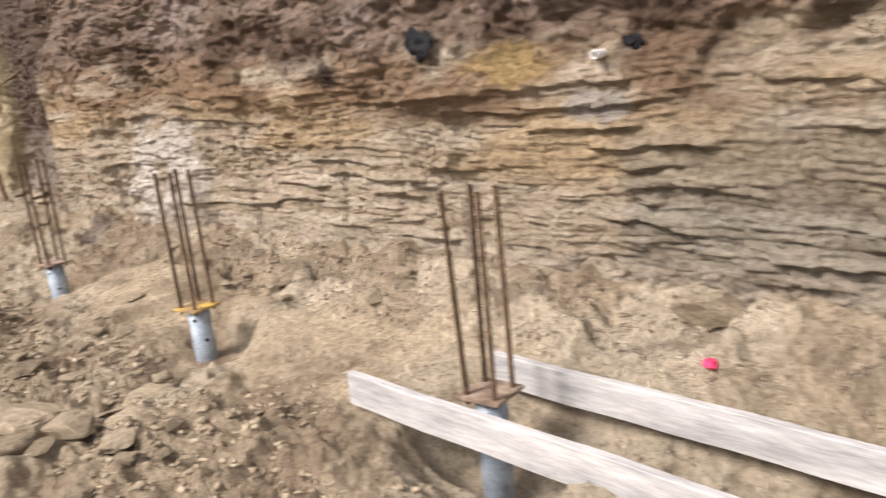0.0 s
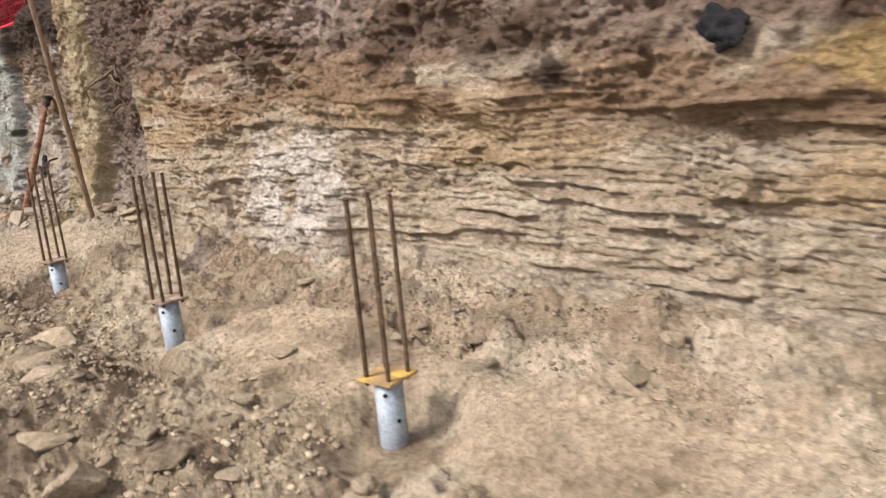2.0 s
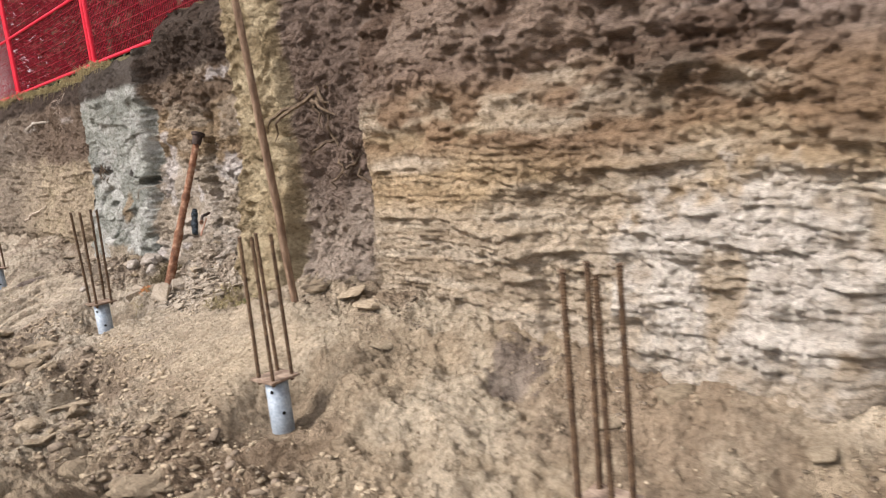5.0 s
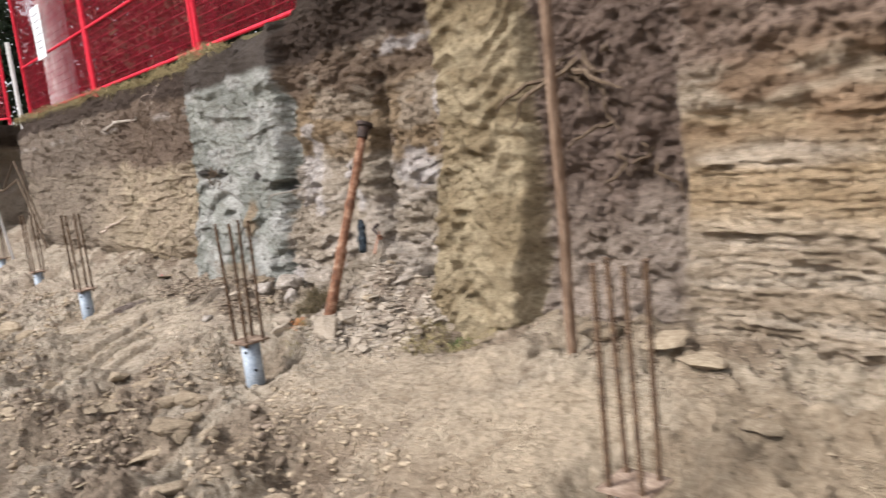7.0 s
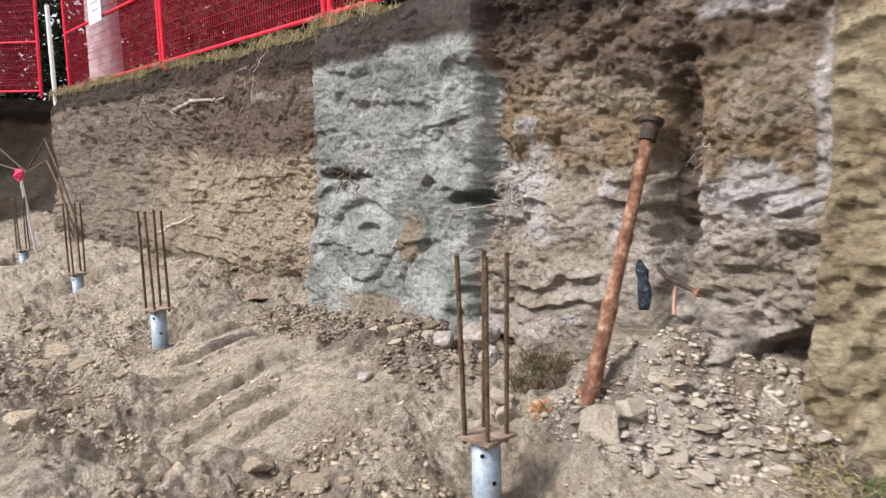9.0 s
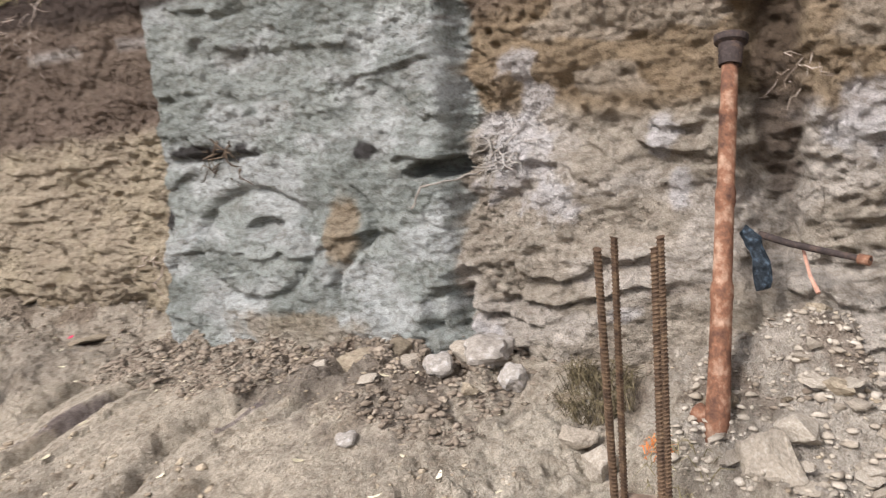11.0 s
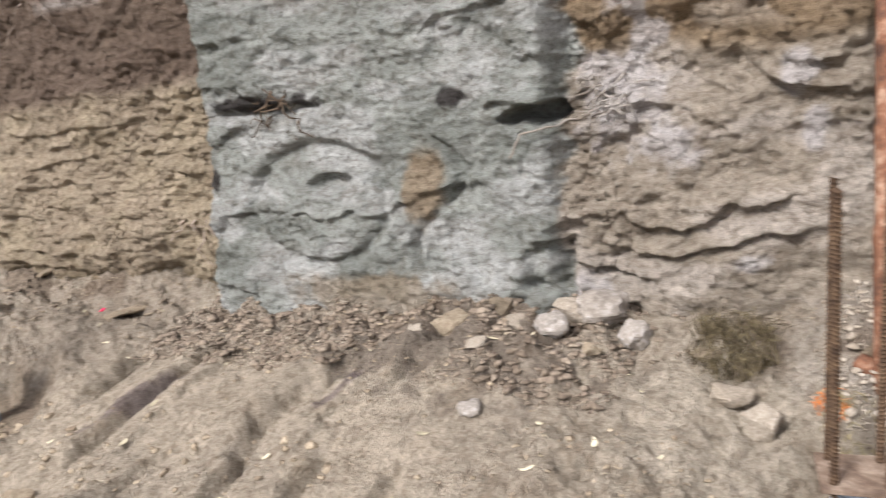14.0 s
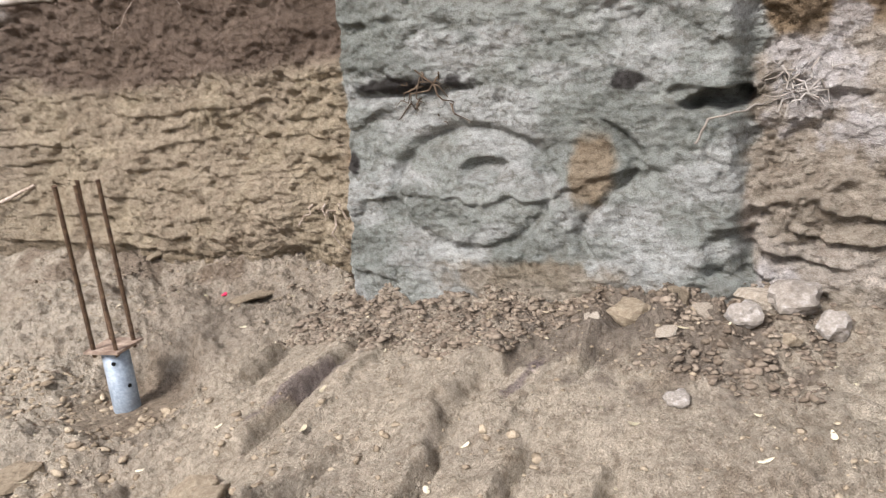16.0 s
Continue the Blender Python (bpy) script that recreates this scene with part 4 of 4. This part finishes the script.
rock(2.85, 6.7, 0.2, 0.26, 0.14, "square stone under the pale buttress", 25, 0, k=2)
rock(1.15, 6.6, 0.5, 0.42, 0.26, "pale lump of clay beside a dark gap", 35, 10, k=6)
rock(1.05, 6.2, 0.3, 0.3, 0.16, "flat lump of pale clay", 60, 0, k=0)
rock(2.3, 11.62, 0.2, 0.24, 0.24, "upright pale block beside the rusty pipe", 12, 5, True, 3, 0.25)
rock(2.42, 11.55, 0.16, 0.18, 0.13, "pale broken stone on the rubble heap", 50, 10, True, 1, 0.1)
rock(2.22, 12.18, 0.2, 0.24, 0.16, "grey angular stone by the pile", 70, 5, True, 5)
rock(2.32, 12.3, 0.16, 0.16, 0.12, "grey stone in dry roots", 10, 0, True, 6)
rock(2.66, 12.85, 0.17, 0.22, 0.15, "lime-crusted white boulder at the bank", 30, 0, True, 10, 0.3)
rock(2.52, 13.02, 0.12, 0.13, 0.11, "rounded pale cobble beside a boulder", 10, 0, True, 11)
rock(2.6, 12.7, 0.11, 0.12, 0.12, "pale cobble against a boulder", 0, 0, True, 12)
rock(2.05, 13.2, 0.09, 0.09, 0.06, "small pale cobble on flat clay", 0, 0, True, 11)
for i, (x, y, s_) in enumerate(((2.55, 13.18, 0.13), (2.62, 13.32, 0.16), (2.72, 12.98, 0.2), (2.48, 12.86, 0.1), (2.35, 13.3, 0.09), (2.68, 13.55, 0.12), (2.4, 13.62, 0.08))):
    rock(x, y, s_ * 1.3, s_, s_ * 0.8, "crusted clod in the spill below the columns", 40 * i, 5, i % 2 == 0, i, 0.5)
for i, (x, y, s_) in enumerate(((1.95, 5.05, 0.12), (1.72, 4.75, 0.16), (1.6, 4.9, 0.12), (1.5, 5.2, 0.1), (1.68, 5.3, 0.08), (2.45, 4.7, 0.09), (1.2, 3.4, 0.2), (1.05, 3.2, 0.16), (0.95, 3.5, 0.22), (1.25, 4.3, 0.14), (1.1, 4.6, 0.18), (0.6, 4.5, 0.3), (0.8, 5.4, 0.26), (1.0, 5.9, 0.2), (1.3, 7.0, 0.34), (1.1, 7.4, 0.24))):
    rock(x, y, s_ * 1.4, s_ * 1.1, s_ * 0.6, "angular lump of dry sandy clay", 57 * i, 9 - i, False, i % 7, 0.35)
rnd = random.Random(5)
for i in range(60):
    x, y = 2.36 + rnd.uniform(-0.16, 0.3), 11.25 + rnd.gauss(0, 0.24)
    s = rnd.uniform(0.03, 0.085)
    rock(x, y, s * rnd.uniform(0.9, 1.7), s * rnd.uniform(0.9, 1.5), s * rnd.uniform(0.4, 0.8), "pale broken stone in the rubble heap", rnd.uniform(0, 180), rnd.uniform(-15, 15), True, i % 7, 0.2)
for i in range(170):
    y = rnd.uniform(2.6, 17)
    x = rnd.uniform(0.35, 1.5) if rnd.random() < 0.75 else rnd.uniform(2.5, 2.85)
    s = 0.05 + 0.2 * rnd.random() ** 2
    rock(x, y, s * rnd.uniform(0.8, 1.5), s * rnd.uniform(0.8, 1.5), s * rnd.uniform(0.35, 0.8), "dusty clod of sandy earth", rnd.uniform(0, 180), rnd.uniform(-12, 12), False, i % 7, 0.35)


def crumbs(name, pts, sizes, mat, label, category):
    """Loose crumbs too many to count, in one mesh."""
    bm = bmesh.new()
    bmesh.ops.create_icosphere(bm, subdivisions=1, radius=0.5)
    bm.verts.ensure_lookup_table()
    base = np.array([v.co[:] for v in bm.verts])
    tris = np.array([[v.index for v in f.verts] for f in bm.faces])
    bm.free()
    n = len(pts)
    jit = 1 + 1.0 * (RNG.random((n, len(base), 1)) - 0.5)
    sc = sizes[:, None, None] * (0.6 + 0.8 * RNG.random((n, 1, 3))) * np.array((1.2, 1, 0.55))
    V = base[None] * jit * sc
    ang = RNG.random(n) * 6.283
    ca, sa_ = np.cos(ang)[:, None], np.sin(ang)[:, None]
    V = np.stack([V[..., 0] * ca - V[..., 1] * sa_, V[..., 0] * sa_ + V[..., 1] * ca, V[..., 2]], -1) + pts[:, None, :]
    T = (tris[None] + (np.arange(n) * len(base))[:, None, None]).reshape(-1, 3)
    me = bpy.data.meshes.new(name)
    me.vertices.add(n * len(base))
    me.vertices.foreach_set("co", V.reshape(-1).astype(np.float32))
    me.loops.add(T.size)
    me.loops.foreach_set("vertex_index", T.reshape(-1).astype(np.int32))
    me.polygons.add(len(T))
    me.polygons.foreach_set("loop_start", np.arange(0, T.size, 3, dtype=np.int32))
    me.update(calc_edges=True)
    me.materials.append(mat)
    return tagged(new(name, me), label, category, "", "stuff")


def strew(n, x0, x1, y0, y1, lo, hi, thresh, seed):
    x, y = RNG.uniform(x0, x1, n), RNG.uniform(y0, y1, n)
    keep = fbm(x * 1.7 + seed, y * 1.7 + seed, 3) > thresh
    clean_clay = (x > 0.95) & (x < 2.15) & (y > 13.1) & (y < 15.3)
    keep &= ~clean_clay | (RNG.random(n) < 0.2)
    x, y = x[keep], y[keep]
    s = lo * (hi / lo) ** (RNG.random(len(x)) ** 2.2)
    return np.stack([x, y, ground_z(x, y) + s * 0.06], -1), s


p, s = strew(34000, 0.3, 1.75, 0.3, 18, 0.005, 0.05, 0.45, 3)
crumbs("soil_crumbs", p, s, M_STONE, "loose sandy crumbs and clods on the pit floor", "soil crumbs")
p, s = strew(18000, 1.6, 2.95, 0.3, 18, 0.004, 0.024, 0.47, 8)
crumbs("fine_gravel", p, s, M_STONE, "fine dusty gravel on trodden clay", "gravel")
p, s = strew(9000, 2.5, 3.0, 0.3, 18, 0.006, 0.035, 0.48, 5)
crumbs("fallen_soil", p, s, M_DARKCLOD, "crumbled earth along the foot of the bank", "soil crumbs")
p, s = strew(9000, 2.15, 2.9, 12.7, 15.2, 0.005, 0.045, 0.36, 2)
crumbs("dark_gravel", p, s, M_DARKCLOD, "dark gravelly spill below the grey column", "gravel")
p, s = strew(2600, 0.5, 1.5, 4.6, 12.8, 0.012, 0.08, 0.47, 6)
crumbs("brown_clods", p, s, M_DARKCLOD, "damp brown clods beside the piles", "soil crumbs")
p, s = strew(2600, 2.2, 2.95, 10.75, 11.95, 0.006, 0.045, 0.3, 6)
crumbs("pale_rubble", p, s, M_PALE, "pale stony rubble at the foot of the bank", "rubble")


# ---- leaves, grass tufts, tape ----
def leaf_mesh():
    bm = bmesh.new()
    rim = [bm.verts.new((0.5 * math.cos(t), 0.2 * math.sin(t) * (1 - 0.4 * math.cos(t)), 0.05 * math.cos(2 * t))) for t in [2 * math.pi * k / 10 for k in range(10)]]
    mid = bm.verts.new((0, 0, -0.03))
    for k in range(10):
        bm.faces.new((rim[k], rim[(k + 1) % 10], mid))
    r = bmesh.ops.extrude_face_region(bm, geom=bm.faces[:])
    for v in r["geom"]:
        if isinstance(v, bmesh.types.BMVert):
            v.co.z += 0.012
    me = bpy.data.meshes.new("fallen_leaf")
    bm.to_mesh(me)
    bm.free()
    me.materials.append(M_LEAF)
    return me


LEAF = leaf_mesh()
rnd = random.Random(21)
for i in range(70):
    x, y = rnd.uniform(1.0, 2.6), rnd.uniform(12.4, 16.5)
    s = rnd.uniform(0.025, 0.06)
    lf = new("fallen_leaf", LEAF)
    lf.matrix_basis = pose(x, y, gz(x, y) + 0.006, rnd.uniform(-20, 20), rnd.uniform(-20, 20), rnd.uniform(0, 360)) @ Matrix.Diagonal((s, s, s, 1))
    tagged(lf, "small pale dry leaf lying on clay", "leaf", "leaves on the pit floor", "thing")


def tuft(name, cx, cy, r, count, length, mat, label, droop=0.7):
    bm = bmesh.new()
    for _ in range(count):
        a, d = rnd.uniform(0, 6.28), r * math.sqrt(rnd.random())
        x, y = cx + d * math.cos(a), cy + d * math.sin(a)
        z = gz(x, y) - 0.005
        L = length * rnd.uniform(0.5, 1.2)
        b2 = rnd.uniform(0, 6.28)
        dx, dy = math.cos(b2) * L * droop, math.sin(b2) * L * droop
        tube(bm, [(x, y, z), (x + dx * 0.4, y + dy * 0.4, z + L * 0.6), (x + dx, y + dy, z + L * rnd.uniform(0.2, 0.7))], [0.002, 0.0018, 0.0006], 3)
    return tagged(part(name, bm, mat), label, "grass", "", "thing")


tuft("dry_grass_tuft", 2.6, 12.32, 0.15, 420, 0.13, mottled("brown_grass", (0.05, 0.04, 0.025), (0.12, 0.095, 0.055), (0.24, 0.2, 0.11), 30, 0.9, 0, 0.001, 0.4), "tangled tuft of dry grass and roots by the rusty pipe")
tuft("dry_grass_tuft", 2.5, 10.75, 0.16, 200, 0.08, M_DRYGRASS, "dry grass strands at the foot of the tan column", 0.9)
tuft("dry_grass_tuft", 2.62, 10.4, 0.18, 160, 0.08, M_DRYGRASS, "dry straw beside the tan column", 0.9)
tuft("grass_tuft", 2.6, 10.55, 0.08, 60, 0.07, M_GREEN, "small green grass tuft below the tan column")
tuft("straw", 2.2, 11.9, 0.12, 50, 0.09, M_DRYGRASS, "loose straw by the rebar pile", 1.0)
tuft("orange_shreds", 2.27, 11.98, 0.05, 60, 0.05, M_ORANGE, "orange plastic shreds beside the rusty pipe")
bm = bmesh.new()
lump(bm, pose(2.62, 1.27, gz(2.62, 1.27) + 0.02) @ Matrix.Diagonal((0.07, 0.06, 0.03, 1)), 9, 2, 0.5)
tagged(part("marking_tape", bm, M_PINK), "scrap of bright pink marking tape on soil", "tape", "", "thing")

bm = bmesh.new()
lump(bm, pose(2.6, 15.95, gz(2.6, 15.95) + 0.008) @ Matrix.Diagonal((0.06, 0.03, 0.015, 1)), 5, 2, 0.6)
tagged(part("marking_tape", bm, M_PINK), "faded shred of pink tape below the tan bank", "tape", "", "thing")

# turf hanging over the edge of the bank
bm = bmesh.new()
rnd = random.Random(31)
TURF_Y = RNG.uniform(14.2, 28, 2600)
TURF_T = wall_top(TURF_Y)
TURF_X = wall_face(TURF_Y, TURF_T)
for y, t, x in zip(TURF_Y.tolist(), TURF_T.tolist(), TURF_X.tolist()):
    x += rnd.uniform(0.0, 0.35)
    L = rnd.uniform(0.06, 0.2)
    dx = -rnd.uniform(0.2, 1.0) * L
    tube(bm, [(x, y, t + 0.04), (x + dx * 0.5, y + rnd.uniform(-0.03, 0.03), t + 0.05 + L * 0.3), (x + dx, y + rnd.uniform(-0.06, 0.06), t - L * rnd.uniform(-0.4, 0.7))], [0.004, 0.003, 0.001], 3)
tagged(part("turf_edge", bm, M_DRYGRASS), "dry turf hanging over the edge of the bank", "grass", "", "stuff")

# ---- marker stake ----
st = holder("marker_stake", pose(2.1, 22.6, gz(2.1, 22.6), 0, -6, 0), "white wooden stake with a pink top", "stake")
bm = bmesh.new()
box(bm, pose(0, 0, 0.55), 0.04, 0.03, 1.3, 0.003)
part("stick", bm, M_WHITE, st)
bm = bmesh.new()
lump(bm, pose(0, 0, 1.22) @ Matrix.Diagonal((0.14, 0.14, 0.18, 1)), 3, 2, 0.6)
part("ribbon", bm, M_PINK, st, "bright pink ribbon")


# ---- red site fence ----
def fence_panel(p0, p1, label):
    p0, p1 = Vector(p0), Vector(p1)
    d = p1 - p0
    W, H = math.hypot(d.x, d.y), 2.3
    f = holder("fence_panel", pose(p0.x, p0.y, p0.z, 0, -math.degrees(math.atan2(d.z, W)), math.degrees(math.atan2(d.y, d.x))), label, "fence panel", "red site fence")
    for x in (0.05, W - 0.05):
        bm = bmesh.new()
        tube(bm, [(x, 0, -0.05), (x, 0, H)], 0.03, 10)
        part("upright", bm, M_RED, f)
    for z in (0.08, H * 0.42, H):
        bm = bmesh.new()
        tube(bm, [(0.05, 0, z), (W - 0.05, 0, z)], 0.022, 8)
        part("rail", bm, M_RED, f)
    bm = bmesh.new()
    n = int(W / 0.05)
    for k in range(1, n):
        tube(bm, [(W * k / n, 0, 0.08), (W * k / n, 0, H)], 0.0035, 4)
    for k in range(1, 20):
        tube(bm, [(0.05, 0, 0.08 + (H - 0.08) * k / 20), (W - 0.05, 0, 0.08 + (H - 0.08) * k / 20)], 0.003, 4)
    part("wire_mesh", bm, M_WIRE, f, "red welded wire mesh")
    bm = bmesh.new()
    box(bm, pose(W / 2, -0.012, H / 2 + 0.04), W - 0.12, 0.003, H - 0.1)
    part("netting", bm, M_NET, f, "translucent red netting")
    return f


FENCE = [(3.35, 11.6, 2.62), (3.2, 15.35, 2.6), (3.06, 19.1, 2.58), (2.98, 23.4, 2.6)]
for a, b in zip(FENCE, FENCE[1:]):
    fence_panel(a, b, "red steel fence panel with red netting")
fence_panel((2.95, 25.2, 2.7), (0.2, 28.9, 2.85), "red fence panel beyond the gap")
fence_panel((0.1, 29.0, 2.85), (-3.6, 29.3, 2.85), "red fence panel on the far bank")
fence_panel((-3.7, 29.3, 2.85), (-7.6, 29.3, 2.85), "red fence panel on the far bank")
sg = holder("notice_sheet", pose(2.98, 21.5, 3.9, 0, 0, 91), "white printed notice sheet on the red fence", "sign")
bm = bmesh.new()
box(bm, pose(0, 0.02, 0), 0.6, 0.006, 0.85, 0.002)
part("sheet", bm, M_PAPER, sg)
for k in range(6):
    bm = bmesh.new()
    box(bm, pose(-0.03 * (k % 2), 0.0255, 0.3 - k * 0.11), 0.42 - 0.05 * (k % 3), 0.003, 0.025)
    part("printed_line", bm, M_PRINT, sg)
bm = bmesh.new()
tube(bm, [(3.9, 24.5, 2.6), (3.9, 24.5, 9.0)], [0.3, 0.24], 18)
tagged(part("pale_pole", bm, M_POLE, None, "", True), "thick pale pole standing behind the fence", "pole", "", "thing")
bm = bmesh.new()
tube(bm, [(3.1, 25.0, 2.5), (3.1, 25.0, 4.3)], 0.04, 8)
tagged(part("white_stake", bm, M_WHITE), "thin white stake in the fence gap", "stake", "", "thing")


# ---- dark trees behind the fence ----
def tree(x, y, h, seed, label):
    r = random.Random(seed)
    t = holder("tree", pose(x, y, 2.6), label, "tree", "trees behind the fence")
    bm = bmesh.new()
    tube(bm, wander(r, (0, 0, -0.1), (r.uniform(-0.4, 0.4), r.uniform(-0.4, 0.4), h * 0.85), 7, 0.12), [0.26, 0.22, 0.19, 0.16, 0.13, 0.1, 0.07, 0.04], 10)
    for _ in range(16):
        z = r.uniform(0.1, 0.85) * h
        a = r.uniform(0, 6.28)
        L = r.uniform(1.0, 2.2)
        tube(bm, wander(r, (0, 0, z), (L * math.cos(a), L * math.sin(a), z + r.uniform(-0.2, 0.8)), 4, 0.1), [0.07, 0.055, 0.04, 0.025, 0.01], 5)
    part("trunk", bm, M_BARK, t, "", True)
    n = 5200
    g = np.random.default_rng(seed)
    a = g.random(n) * 6.283
    z = g.random(n) * h
    rad = (0.5 + 2.2 * np.sqrt(g.random(n))) * (1.05 - 0.6 * z / h) * (0.6 + 0.8 * fbm(a * 2 + seed, z * 0.9, 3))
    c = np.stack([rad * np.cos(a), rad * np.sin(a), z], -1)
    u = g.normal(size=(n, 3)) * 0.08
    v = g.normal(size=(n, 3)) * 0.05
    V = np.stack([c - u, c + v, c + u, c - v], 1).reshape(-1, 3)
    me = bpy.data.meshes.new("crown")
    me.vertices.add(4 * n)
    me.vertices.foreach_set("co", V.reshape(-1).astype(np.float32))
    me.loops.add(4 * n)
    me.loops.foreach_set("vertex_index", np.arange(4 * n, dtype=np.int32))
    me.polygons.add(n)
    me.polygons.foreach_set("loop_start", np.arange(0, 4 * n, 4, dtype=np.int32))
    me.update(calc_edges=True)
    me.materials.append(M_DARKLEAF)
    o = new("crown", me)
    o.parent = t


for i, (x, y) in enumerate(((8.6, 17.0), (9.2, 20.0), (8.5, 23.0), (8.6, 26.0), (8.0, 29.0), (7.5, 33.0), (3.0, 33.5), (0.0, 34.5), (-3.2, 33.8), (-6.5, 34.5), (4.5, 37.0), (7.5, 34.0), (8.5, 28.0), (9.5, 22.0), (-10, 34))):
    tree(x, y, 5.5 + (i * 37 % 10) * 0.25, 40 + i, "dark leafy tree behind the red fence")
